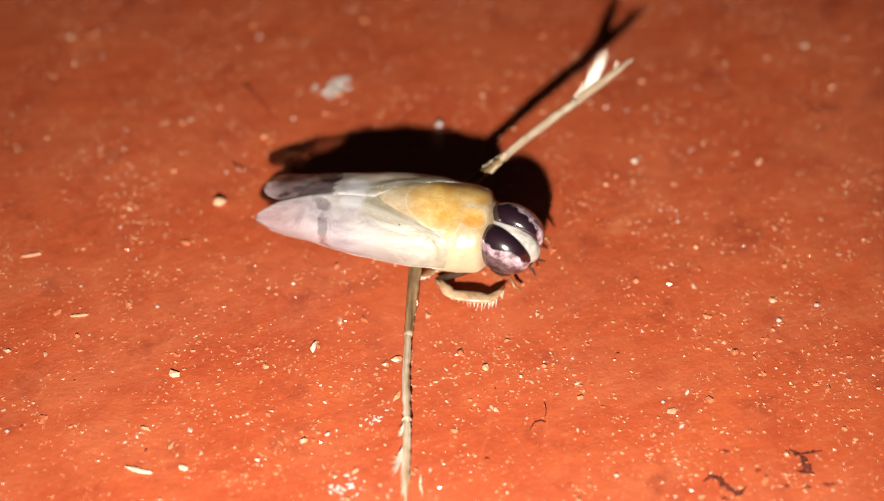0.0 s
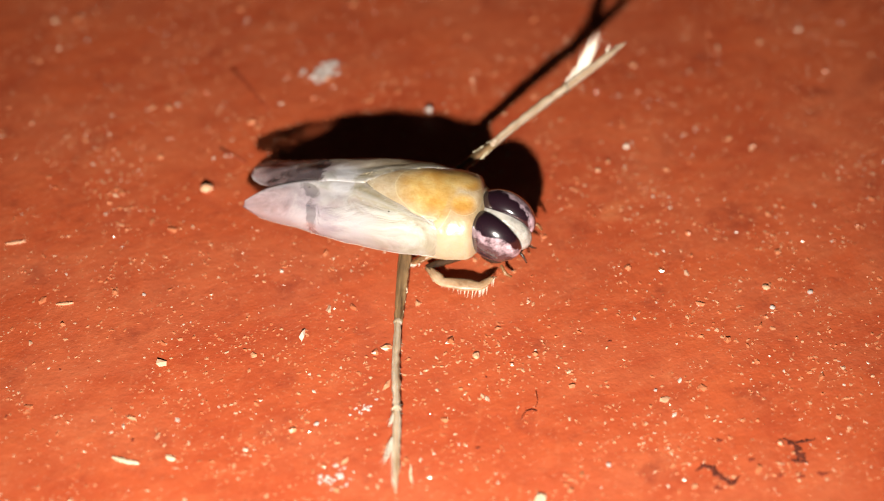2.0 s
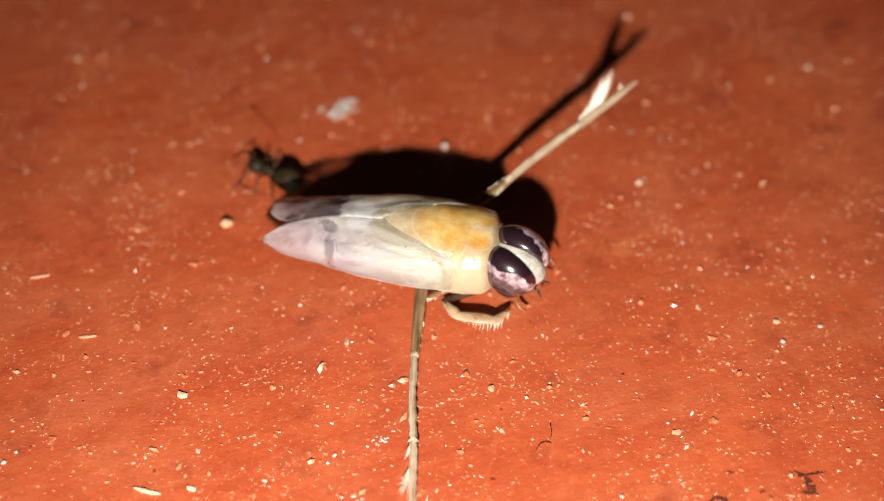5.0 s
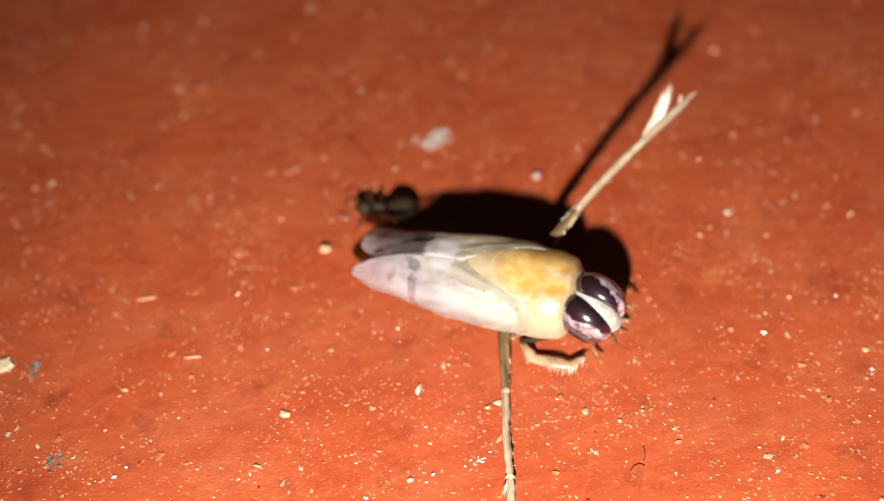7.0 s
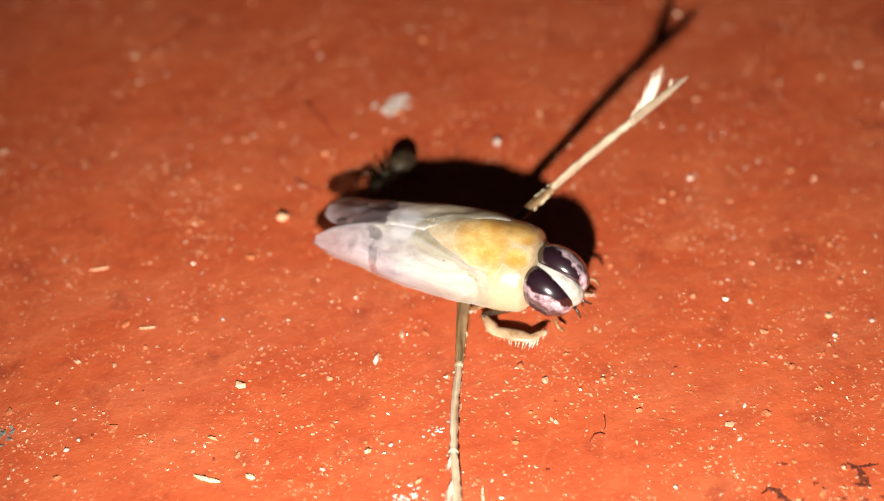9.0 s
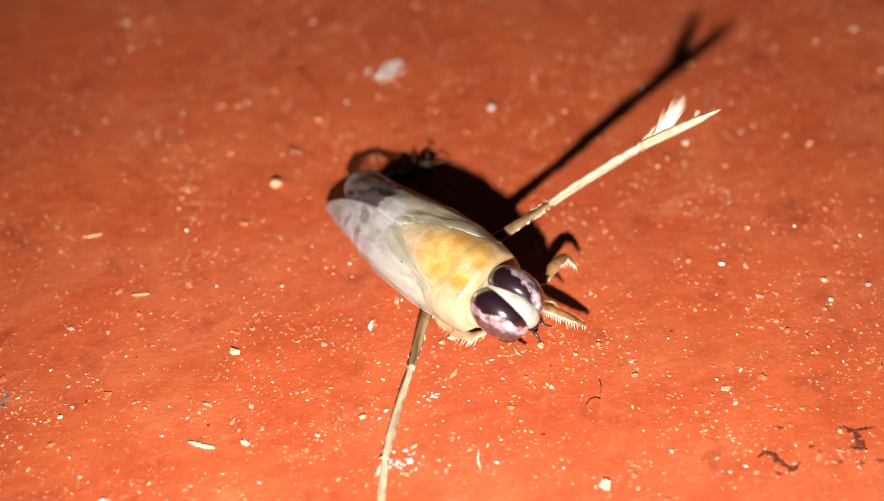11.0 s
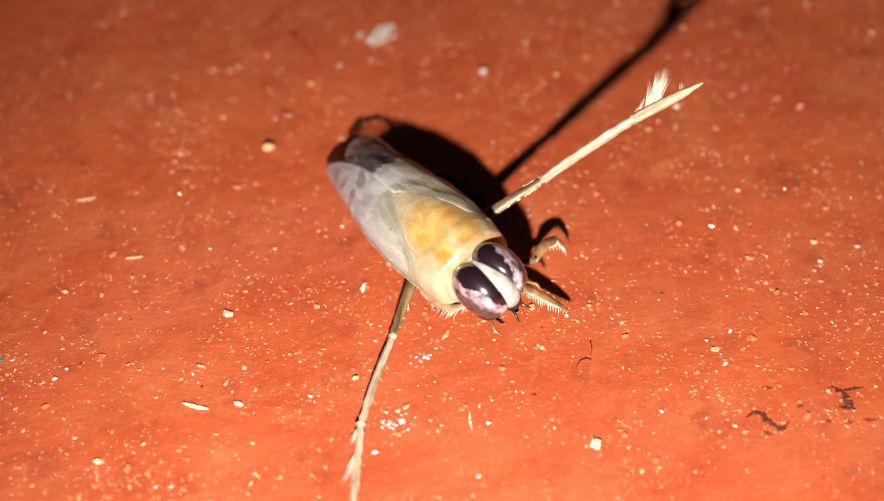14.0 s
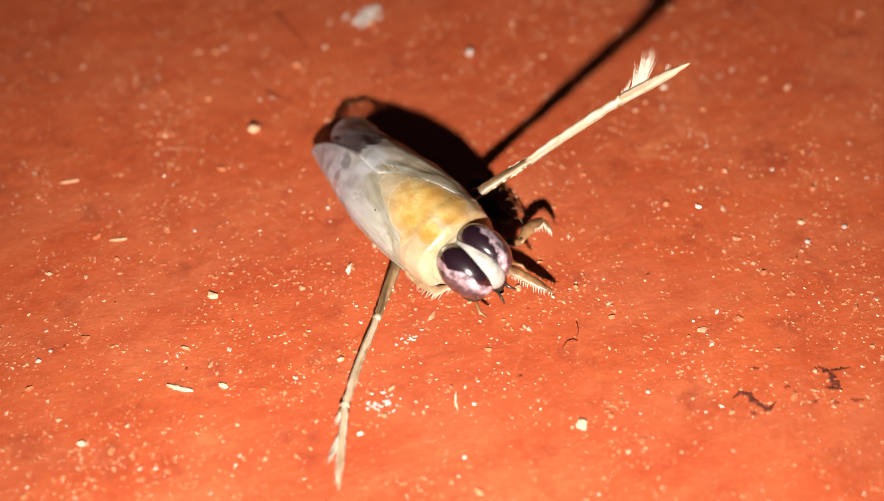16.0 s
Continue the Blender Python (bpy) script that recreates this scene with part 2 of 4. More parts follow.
    film = n.mix(smoke, film, n.ramp(cloud, [(0.42, (0.030, 0.015, 0.013)), (0.60, (0.26, 0.185, 0.190))]))
    n.set(Base_Color=film, Roughness=0.45)
    n.bsdf.inputs["Subsurface Weight"].default_value = 0.5
    n.bsdf.inputs["Subsurface Radius"].default_value = (1.0, 0.8, 0.7)
    n.bsdf.inputs["Subsurface Scale"].default_value = 0.30 * MM
    n.bsdf.inputs["Specular IOR Level"].default_value = 0.5
    n.bsdf.inputs["Coat Weight"].default_value = 0.3
    n.bsdf.inputs["Coat Roughness"].default_value = 0.2
    n.link(n.bump(blot, 0.06 * MM, 0.45, n.bump(cloud, 0.16 * MM, 0.6, n.bump(fold, 0.16 * MM, 0.7))), n.bsdf.inputs["Normal"])
    trans = n.tree.nodes.new("ShaderNodeBsdfTranslucent")
    n.link(film, trans.inputs["Color"])
    clear = n.tree.nodes.new("ShaderNodeBsdfTransparent")
    m1, m2 = n.tree.nodes.new("ShaderNodeMixShader"), n.tree.nodes.new("ShaderNodeMixShader")
    m1.inputs[0].default_value = 0.20
    n.link(n.bsdf.outputs[0], m1.inputs[1])
    n.link(trans.outputs[0], m1.inputs[2])
    # how clear the film is
    inner = n.math("MULTIPLY", n.math("SUBTRACT", 1.0, outer), n.clamp(blot, 2.2, -0.62, 0.62))
    thin = n.math("MULTIPLY", n.clamp(x, -1.1, -2.6), n.clamp(cloud, -1.6, 1.05, 0.40))
    margin = n.math("MULTIPLY", n.clamp(across, 2.6, -1.7), 0.60)
    haze = n.math("MAXIMUM", n.math("MAXIMUM", n.math("MULTIPLY", inner, n.math("SUBTRACT", 1.0, white)), thin), n.math("MAXIMUM", margin, 0.07))
    spot = None
    for cx, cy, rx, ry in ((-2.72, 0.26, 0.36, 0.44), (-2.50, 1.02, 0.26, 0.40)):
        px = n.math("POWER", n.math("ABSOLUTE", n.math("MULTIPLY_ADD", n.math("MULTIPLY_ADD", y, -0.35, x), 1 / rx, -(cx - 0.35 * cy) / rx)), 2.0)
        py = n.math("POWER", n.math("ABSOLUTE", n.math("MULTIPLY_ADD", y, 1 / ry, -cy / ry)), 2.0)
        m = n.math("SUBTRACT", 1.1, n.math("ADD", n.math("ADD", px, py), n.math("MULTIPLY_ADD", fold, 2.4, n.math("MULTIPLY_ADD", blot, 3.6, -2.75))))
        spot = m if spot is None else n.math("MAXIMUM", spot, m)
    window = n.clamp(spot, 1.2, 0.0, 0.66)
    # the left cover is clear over the dark end of the abdomen, and thin and hazy at its very tip
    bare = n.clamp(n.math("MULTIPLY_ADD", blot, 1.2, x), -5.0, -8.0, 0.74)
    hazy = n.clamp(n.math("MULTIPLY_ADD", blot, 1.6, x), -1.4, -3.6, 0.44)
    # an opaque band is added along its crest to darken its cast shadow's edge
    crest = n.clamp(n.math("ABSOLUTE", n.math("ADD", across, -0.56)), -5.0, 1.0, 0.75)
    bare = n.math("MULTIPLY", bare, n.math("SUBTRACT", 1.0, crest))
    bare = n.math("MULTIPLY", left, n.math("SUBTRACT", bare, n.math("MULTIPLY", hazy, n.clamp(cloud, 1.2, 0.35))))
    n.link(n.math("MAXIMUM", haze, n.math("MAXIMUM", bare, window)), m2.inputs[0])
    n.link(m1.outputs[0], m2.inputs[1])
    n.link(clear.outputs[0], m2.inputs[2])
    n.link(m2.outputs[0], n.out.inputs["Surface"])
    return n.mat


def eye_material():
    """Dark plum compound eye with a mottled pink crescent on its outer side."""
    n = Nodes("compound_eye")
    rag = n.noise(1700, 5, 0.65)

    # runs outwards and downwards from the brow
    d = n.math("ADD", n.math("MULTIPLY_ADD", n.math("ABSOLUTE", n.axis("Y")), 0.9 / MM, -0.18), n.math("MULTIPLY_ADD", n.axis("Z"), -0.5 / MM, 1.15))
    left = n.math("MULTIPLY", n.math("GREATER_THAN", n.axis("Y"), 0.0), 0.20)
    d = n.math("ADD", n.math("ADD", d, left), n.math("MULTIPLY_ADD", rag, 0.7, -0.35))
    band = n.ramp(n.math("MULTIPLY", d, 0.8), [(0.46, (0, 0, 0)), (0.53, (1, 1, 1)), (0.66, (0.9, 0.9, 0.9)), (0.78, (0.12, 0.12, 0.12))])
    fore = n.ramp(n.math("MULTIPLY_ADD", n.axis("X"), 0.5 / MM, -1.35), [(0.22, (0.45, 0.45, 0.45)), (0.44, (1, 1, 1))])
    band = n.mix(1.0, band, fore, "MULTIPLY")
    spots = n.ramp(n.noise(1900, 5, 0.66), [(0.36, (0.10, 0.10, 0.10)), (0.60, (1, 1, 1))])
    mask = n.mix(1.0, band, spots, "MULTIPLY")
    col = n.mix(mask, (0.0110, 0.0030, 0.0066), (0.56, 0.41, 0.46))
    n.set(Base_Color=col, Roughness=0.6)
    n.bsdf.inputs["Specular IOR Level"].default_value = 0.1
    n.bsdf.inputs["Coat Weight"].default_value = 1.0
    n.bsdf.inputs["Coat Roughness"].default_value = 0.17
    n.bsdf.inputs["Coat IOR"].default_value = 2.0
    v = n.add("ShaderNodeTexVoronoi", Scale=22000.0)
    n.link(n.coords(), v.inputs["Vector"])
    n.link(n.bump(v.outputs["Distance"], 0.003 * MM, 0.15), n.bsdf.inputs["Normal"])
    return n.mat


PAINT = paint_material()
GRAIN = grain_material()
WHITE_CRUMB = plain_material("white_plaster", (0.34, 0.24, 0.20), (0.56, 0.50, 0.46), 5000, 0.7)
CREAM_CHIP = plain_material("pale_wood", (0.48, 0.36, 0.23), (0.62, 0.52, 0.37), 4000, 0.6)
TAN_CHIP = plain_material("tan_sand", (0.46, 0.22, 0.11), (0.60, 0.34, 0.21), 5000, 0.6)
DARK_FLAKE = plain_material("dark_dirt", (0.034, 0.009, 0.006), (0.15, 0.034, 0.018), 5000, 0.85, 0.02, 0.1)
FAINT = plain_material("faint_dirt", (0.11, 0.022, 0.012), (0.24, 0.045, 0.020), 5000, 0.8, 0.02, 0.1)
BLUE_FLECK = plain_material("blue_grey_fleck", (0.030, 0.022, 0.018), (0.24, 0.24, 0.21), 3800, 0.8, 0.02, 0.1)
RIM = skin_material("pale_rim", (0.26, 0.205, 0.165), (0.38, 0.31, 0.265), 900, 0.35, 0.35, 0.4)
VEIN = skin_material("pale_vein", (0.44, 0.385, 0.315), (0.56, 0.51, 0.44), 900, 0.4, 0.4, 0.2)
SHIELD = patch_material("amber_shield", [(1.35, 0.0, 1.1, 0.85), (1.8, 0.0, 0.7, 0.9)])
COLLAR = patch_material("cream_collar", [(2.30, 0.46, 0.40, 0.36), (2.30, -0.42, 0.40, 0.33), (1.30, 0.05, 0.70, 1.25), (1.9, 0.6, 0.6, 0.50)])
SCALE_GLINT = plain_material("pale_scale_glint", (0.44, 0.36, 0.22), (0.64, 0.58, 0.44), 5500, 0.85, 0.01, 0.12)
BELLY = skin_material("pale_belly", (0.11, 0.066, 0.027), (0.45, 0.375, 0.25), 650, 0.4, 0.3, 0.5)
TAIL = plain_material("blue_black_tail", (0.004, 0.0025, 0.0025), (0.017, 0.018, 0.034), 1500, 0.7, 0.08, 0.15)
SILVER = skin_material("silver_brow", (0.19, 0.180, 0.160), (0.46, 0.435, 0.395), 1300, 0.26, 0.25, 0.3, 0.14)
EYE = eye_material()
LEG = leg_material("straw_leg", (0.24, 0.155, 0.085), (0.50, 0.42, 0.32), 0.42)
FEMUR = leg_material("brown_femur", (0.045, 0.022, 0.008), (0.25, 0.155, 0.075), 0.42)
# paler copy of the amber leg, its brightness in the lamp painted in
LIT_LEG = skin_material("lit_amber_leg", (0.20, 0.11, 0.050), (0.46, 0.33, 0.21), 1500, 0.4, 0.4, 0.25, 0.03)
CLAW_LEG = skin_material("amber_leg", (0.085, 0.034, 0.012), (0.28, 0.145, 0.062), 1700, 0.4, 0.25, 0.25, 0.03)
# brown thigh with the shade between leg and belly painted in as black
SHADED_THIGH = plain_material("shaded_thigh", (0.012, 0.006, 0.003), (0.075, 0.036, 0.015), 1800, 0.75, 0.02, 0.15)
HAIR = plain_material("pale_hair", (0.44, 0.375, 0.285), (0.56, 0.50, 0.42), 3000, 0.4, 0.004)
BEAK = plain_material("black_beak", (0.012, 0.008, 0.006), (0.05, 0.03, 0.02), 3000, 0.25)
WING = wing_material()
ANT_BODY = plain_material("dark_olive_cuticle", (0.008, 0.005, 0.003), (0.036, 0.023, 0.010), 2600, 0.55, 0.06, 0.18)
ANT_LEG = plain_material("dark_brown_leg", (0.040, 0.016, 0.008), (0.120, 0.048, 0.022), 4000, 0.5, 0.01, 0.2)


# ---- mesh helpers (all in millimetres) ----
def mesh(name, bm, material, smooth=True):
    for v in bm.verts:
        v.co *= MM
    bmesh.ops.recalc_face_normals(bm, faces=bm.faces)
    me = bpy.data.meshes.new(name)
    bm.to_mesh(me)
    bm.free()
    me.materials.append(material)
    for p in me.polygons:
        p.use_smooth = smooth
    return me


def part(name, bm, material, parent, label="", smooth=True):
    ob = new(name, mesh(name, bm, material, smooth))
    ob.parent = parent
    return tagged(ob, label)


def thing(name, label, category, group="", kind=""):
    ob = new(name)
    ob.empty_display_size = MM
    return tagged(ob, label, category, group, kind)


def loft(bm, rings, close=True, caps=True):
    """Skin rings of equally many points."""
    made = [[bm.verts.new(p) for p in ring] for ring in rings]
    for a, b in zip(made, made[1:]):
        n = len(a)
        for i in range(n if close else n - 1):
            j = (i + 1) % n
            bm.faces.new((a[i], a[j], b[j], b[i]))
    if caps and close:
        bm.faces.new(made[0][::-1])
        bm.faces.new(made[-1])
    return made


def tube(bm, pts, radii, sides=8, flat=1.0, knots=0.0):
    """A tapered tube along points; flat squeezes it across, knots make it uneven."""
    pts = [Vector(p) for p in pts]
    rings = []
    off = 7.3 * len(pts) + 3.1 * radii[0]
    for i, p in enumerate(pts):
        d = (pts[min(i + 1, len(pts) - 1)] - pts[max(i - 1, 0)]).normalized()
        side = d.cross(Vector((0, 0, 1)))
        side = side.normalized() if side.length > 1e-4 else Vector((1, 0, 0))
        up = side.cross(d)
        r = radii[i] * (1 + knots * noise.noise((i * 0.83, off, 2.0)))
        p = p + side * radii[i] * knots * 0.8 * noise.noise((i * 0.61, off, 6.0))
        rings.append([p + r * (math.cos(2 * math.pi * k / sides) * side + flat * math.sin(2 * math.pi * k / sides) * up) for k in range(sides)])
    loft(bm, rings)


def ball(bm, centre, radii, turn=None, u=24, v=16):
    m = Matrix.Translation(centre) @ (turn or Matrix()) @ Matrix.Diagonal((*radii, 1))
    bmesh.ops.create_uvsphere(bm, u_segments=u, v_segments=v, radius=1.0, matrix=m)


def spine(bm, base, tip, r, sides=3):
    base, tip = Vector(base), Vector(tip)
    d = (tip - base).normalized()
    side = d.cross(Vector((0.31, 0.22, 0.92))).normalized()
    up = side.cross(d)
    ring = [bm.verts.new(base + r * (math.cos(2 * math.pi * k / sides) * side + math.sin(2 * math.pi * k / sides) * up)) for k in range(sides)]
    top = bm.verts.new(tip)
    bm.faces.new(ring[::-1])
    for k in range(sides):
        bm.faces.new((ring[k], ring[(k + 1) % sides], top))


def lump(bm, centre, radii, rng, rough=0.3, sub=2, turn=0.0):
    """A rough pebble."""
    m = Matrix.Translation(centre) @ Matrix.Rotation(turn, 4, "Z") @ Matrix.Diagonal((*radii, 1))
    got = bmesh.ops.create_icosphere(bm, subdivisions=sub, radius=1.0)
    off = Vector((rng.uniform(0, 50), rng.uniform(0, 50), rng.uniform(0, 50)))
    for v in got["verts"]:
        v.co *= 1 + rough * noise.noise(v.co * 1.7 + off) + 0.5 * rough * noise.noise(v.co * 4.1 + off)
        v.co = m @ v.co


def flake(bm, spine_pts, width, thick, rng, rag=0.35, steps=26):
    """A thin ragged flake that follows a bent line and lies on z = 0."""
    pts = [Vector((*p, 0)) for p in spine_pts]
    rings = []
    off = rng.uniform(0, 90)
    for i in range(steps + 1):
        s = i / steps * (len(pts) - 1)
        k = min(int(s), len(pts) - 2)
        p = pts[k].lerp(pts[k + 1], s - k)
        d = (pts[k + 1] - pts[k]).normalized()
        side = Vector((-d.y, d.x, 0))
        end = min(1.0, 3.2 * min(i, steps - i) / steps + 0.12)
        a = width * end * (1 + rag * 2 * noise.noise((i * 0.55, off, 0)))
        b = width * end * (1 + rag * 2 * noise.noise((i * 0.55, off, 9)))
        h = thick * (1 + 0.5 * noise.noise((i * 0.4, off, 4)))
        rings.append([p + side * a, p + side * a * 0.7 + Vector((0, 0, h)), p - side * b * 0.7 + Vector((0, 0, h)), p - side * b])
    loft(bm, rings)


# ---- the floor ----
def build_floor():
    bm = bmesh.new()
    bmesh.ops.create_cube(bm, size=1.0, matrix=Matrix.Translation((0, 0, -10)) @ Matrix.Diagonal((3000, 3000, 20, 1)))
    ob = new("floor", mesh("floor", bm, PAINT, False))
    tagged(ob, "red oxide painted concrete floor, brushed and dusty", "floor", kind="structure")


def build_dust():
    """Fine dust and paint nibs over the stretch of floor that is lit."""
    rng = random.Random(4)
    verts, faces = [], []
    made = 0
    while made < 22000:
        x, y = rng.uniform(-24, 24), rng.uniform(-16, 26)
        crowd = 0.45 + 0.6 * noise.noise((x * 0.30, y * 0.30, 3.0)) + 0.55 * noise.noise((x * 1.1, y * 1.1, 8.0))
        if rng.random() > max(crowd, 0.0) ** 1.7 * 1.2:
            continue
        made += 1
        r = 0.020 + 0.042 * rng.random() ** 2
        coarse = rng.random() < 0.045
        if coarse:
            r *= rng.uniform(1.6, 2.5)
        # uneven chips, often drawn out
        turn, long = rng.uniform(0, math.pi), rng.uniform(1.0, 1.6)
        ca, sa, tall = math.cos(turn), math.sin(turn), rng.uniform(0.55, 0.9) if coarse else rng.uniform(0.25, 0.6)
        k = len(verts)
        for dx, dy, dz in ((1, 0, 0), (-1, 0, 0), (0, 1, 0), (0, -1, 0), (0.6, 0.6, 0.5), (-0.6, 0.6, 0.55), (-0.6, -0.6, 0.5), (0.6, -0.6, 0.55), (0, 0, 0.95)):
            j = 1 + rng.uniform(-0.5, 0.5)
            px, py = dx * r * j * long, dy * r * j / long ** 0.5
            verts.append(((x + px * ca - py * sa) * MM, (y + px * sa + py * ca) * MM, tall * dz * r * j * MM))
        e, q = (0, 2, 1, 3), (4, 5, 6, 7)
        for a in range(4):
            b = (a + 1) % 4
            faces += [(k + e[a], k + e[b], k + q[a]), (k + q[a], k + q[b], k + 8), (k + e[b], k + q[b], k + q[a])]
    me = bpy.data.meshes.new("dust")
    me.from_pydata(verts, [], faces)
    me.materials.append(GRAIN)
    tagged(new("dust", me), "pale dust grains scattered over the red floor", "dust", kind="stuff")


def debris(name, label, category, material, x, y, build, turn=0.0, group="", smooth=False):
    """One loose bit, built round its own origin and laid on the floor."""
    bm = bmesh.new()
    build(bm)
    ob = new(name, mesh(name, bm, material, smooth))
    ob.matrix_world = pose(x * MM, y * MM, 0, 0, 0, turn)
    return tagged(ob, label, category, group)


def build_debris():
    rng = random.Random(11)

    def cluster(name, label, category, material, x, y, n, spread, size, turn):
        ob = thing(name, label, category)
        ob.matrix_world = pose(x * MM, y * MM, 0, 0, 0, turn)
        for _ in range(n):
            bm = bmesh.new()
            r = size * rng.uniform(0.5, 1.1)
            lump(bm, (rng.gauss(0, spread), rng.gauss(0, spread * 0.75), r * 0.22), (r * 1.5, r * 0.9, r * 0.32), rng, 0.75, 2, rng.uniform(0, 3))
            part("fragment", bm, material, ob, smooth=False)

    def pebble(rx, ry, rz):
        return lambda bm: lump(bm, (0, 0, rz * 0.85), (rx, ry, rz), rng, 0.3)

    def sliver(pts, w, h, rag=0.3):
        return lambda bm: flake(bm, pts, w, h, rng, rag)

    def hair(pts, r):
        return lambda bm: tube(bm, pts, [r * (1 - 0.5 * i / len(pts)) for i in range(len(pts))], 6)

    cluster("plaster_crumb", "white plaster crumb, broken and dusty", "crumb", WHITE_CRUMB, -4.25, 8.55, 46, 0.24, 0.11, 55)
    cluster("plaster_crumb", "scattered white plaster crumbs on the floor", "crumb", WHITE_CRUMB, -2.95, -9.6, 22, 0.26, 0.048, 20)
    cluster("plaster_crumb", "pale plaster crumbs beside the insect's leg", "crumb", WHITE_CRUMB, -2.2, -7.1, 14, 0.17, 0.042, 30)
    debris("pale_bead", "round white grain of sand", "grain", WHITE_CRUMB, -0.31, 6.4, pebble(0.14, 0.14, 0.14))
    debris("sand_grain", "tan sand grain with a short shadow", "grain", TAN_CHIP, -7.9, 2.3, pebble(0.22, 0.17, 0.16), 25)
    debris("wood_chip", "long cream wood chip lying on the floor", "chip", CREAM_CHIP, -9.1, -9.05, sliver([(-0.42, 0.12), (0.0, -0.02), (0.40, -0.10)], 0.058, 0.07), 0)
    debris("wood_chip", "short cream wood chip lying on the floor", "chip", CREAM_CHIP, -7.8, -8.95, sliver([(-0.15, 0.02), (0.15, -0.03)], 0.075, 0.07), -10)
    debris("wood_chip", "square cream chip with a dark edge", "chip", CREAM_CHIP, 2.95, -10.45, sliver([(-0.15, 0.06), (0.17, -0.02)], 0.17, 0.12, 0.45), 30)
    debris("wood_chip", "thin upright cream splinter on the floor", "chip", CREAM_CHIP, -0.75, -9.55, sliver([(0.02, 0.36), (-0.03, 0.0), (0.02, -0.36)], 0.035, 0.05), 5)
    debris("straw_bit", "pale orange straw bit on the floor", "chip", TAN_CHIP, -14.0, -0.2, sliver([(-0.3, 0.0), (0.35, 0.05)], 0.05, 0.05), 8)
    debris("straw_bit", "pale orange straw bit on the floor", "chip", TAN_CHIP, -11.9, -2.9, sliver([(-0.28, 0.0), (0.28, 0.02)], 0.04, 0.05), 5)
    debris("dirt_flake", "dark brown bent dirt flake", "dirt", DARK_FLAKE, 8.15, -9.5, sliver([(-0.64, 0.08), (-0.34, 0.30), (-0.12, 0.16), (0.24, -0.30), (0.42, -0.34), (0.62, -0.08)], 0.095, 0.025, 0.8), 0)
    debris("dirt_flake", "dark brown forked dirt flake", "dirt", DARK_FLAKE, 10.6, -8.75, sliver([(-0.36, 0.52), (-0.16, 0.36), (0.06, 0.20), (0.00, 0.02), (0.14, -0.22), (0.20, -0.42)], 0.105, 0.025, 0.8), 0)
    debris("dirt_flake", "thin dark dirt flake", "dirt", DARK_FLAKE, 10.65, -8.42, sliver([(-0.30, 0.0), (0.1, 0.06), (0.55, 0.14)], 0.05, 0.02, 0.8), 0)
    debris("dirt_flake", "thin dark dirt flake", "dirt", DARK_FLAKE, 10.55, -9.06, sliver([(-0.22, 0.04), (0.05, 0.0), (0.25, -0.02)], 0.06, 0.02, 0.8), 0)
    for x, y, r in ((8.3, -8.3, 0.17), (9.2, -9.0, 0.10), (10.0, -9.55, 0.13), (10.55, -9.55, 0.15), (11.2, -9.5, 0.22), (8.1, -10.0, 0.14)):
        debris("dirt_smear", "faint brown smear of dirt", "dirt", FAINT, x, y, sliver([(-r, 0.03), (0, -0.02), (r, 0.02)], 0.06, 0.01, 0.9), rng.uniform(-35, 10), "dirt smears on the floor")
    debris("hair_fibre", "dark curved fibre lying on the floor", "fibre", DARK_FLAKE, 3.0, -6.95, hair([(0.0, 0.50, 0.03), (0.03, 0.2, 0.05), (0.02, 0.0, 0.05), (-0.03, -0.12, 0.05)], 0.012), 0, smooth=True)
    debris("hair_fibre", "dark hooked fibre lying on the floor", "fibre", DARK_FLAKE, 2.75, -7.35, hair([(0.25, 0.12, 0.03), (0.1, 0.16, 0.05), (-0.08, 0.1, 0.05), (-0.2, -0.08, 0.04), (-0.24, -0.2, 0.03)], 0.016), 0, smooth=True)
    debris("hair_fibre", "faint dark fibre pressed into the paint", "fibre", FAINT, -6.93, 7.74, hair([(-0.72, 1.15, 0.01), (-0.2, 0.4, 0.015), (0.3, -0.4, 0.015), (0.8, -1.2, 0.01)], 0.035), 0, smooth=True)
    # short dark streak behind the tail, modelled as a thin tube
    debris("hair_fibre", "short faint dark streak on the paint", "fibre", FAINT, -7.16, 4.06, hair([(-0.5, 0.4, 0.01), (0.0, 0.02, 0.015), (0.5, -0.35, 0.01)], 0.04), 0, smooth=True)
    cluster("blue_fleck", "blue-grey fleck with a dark top", "fleck", BLUE_FLECK, -17.2, -3.6, 11, 0.17, 0.075, 100)
    cluster("blue_fleck", "blue-grey fleck with pale crumbs", "fleck", BLUE_FLECK, -15.7, -7.4, 14, 0.17, 0.070, 75)
    debris("wood_chip", "broad cream chip by the blue fleck", "chip", CREAM_CHIP, -18.2, -3.4, sliver([(-0.3, 0.0), (0.3, 0.0)], 0.26, 0.12), 70)
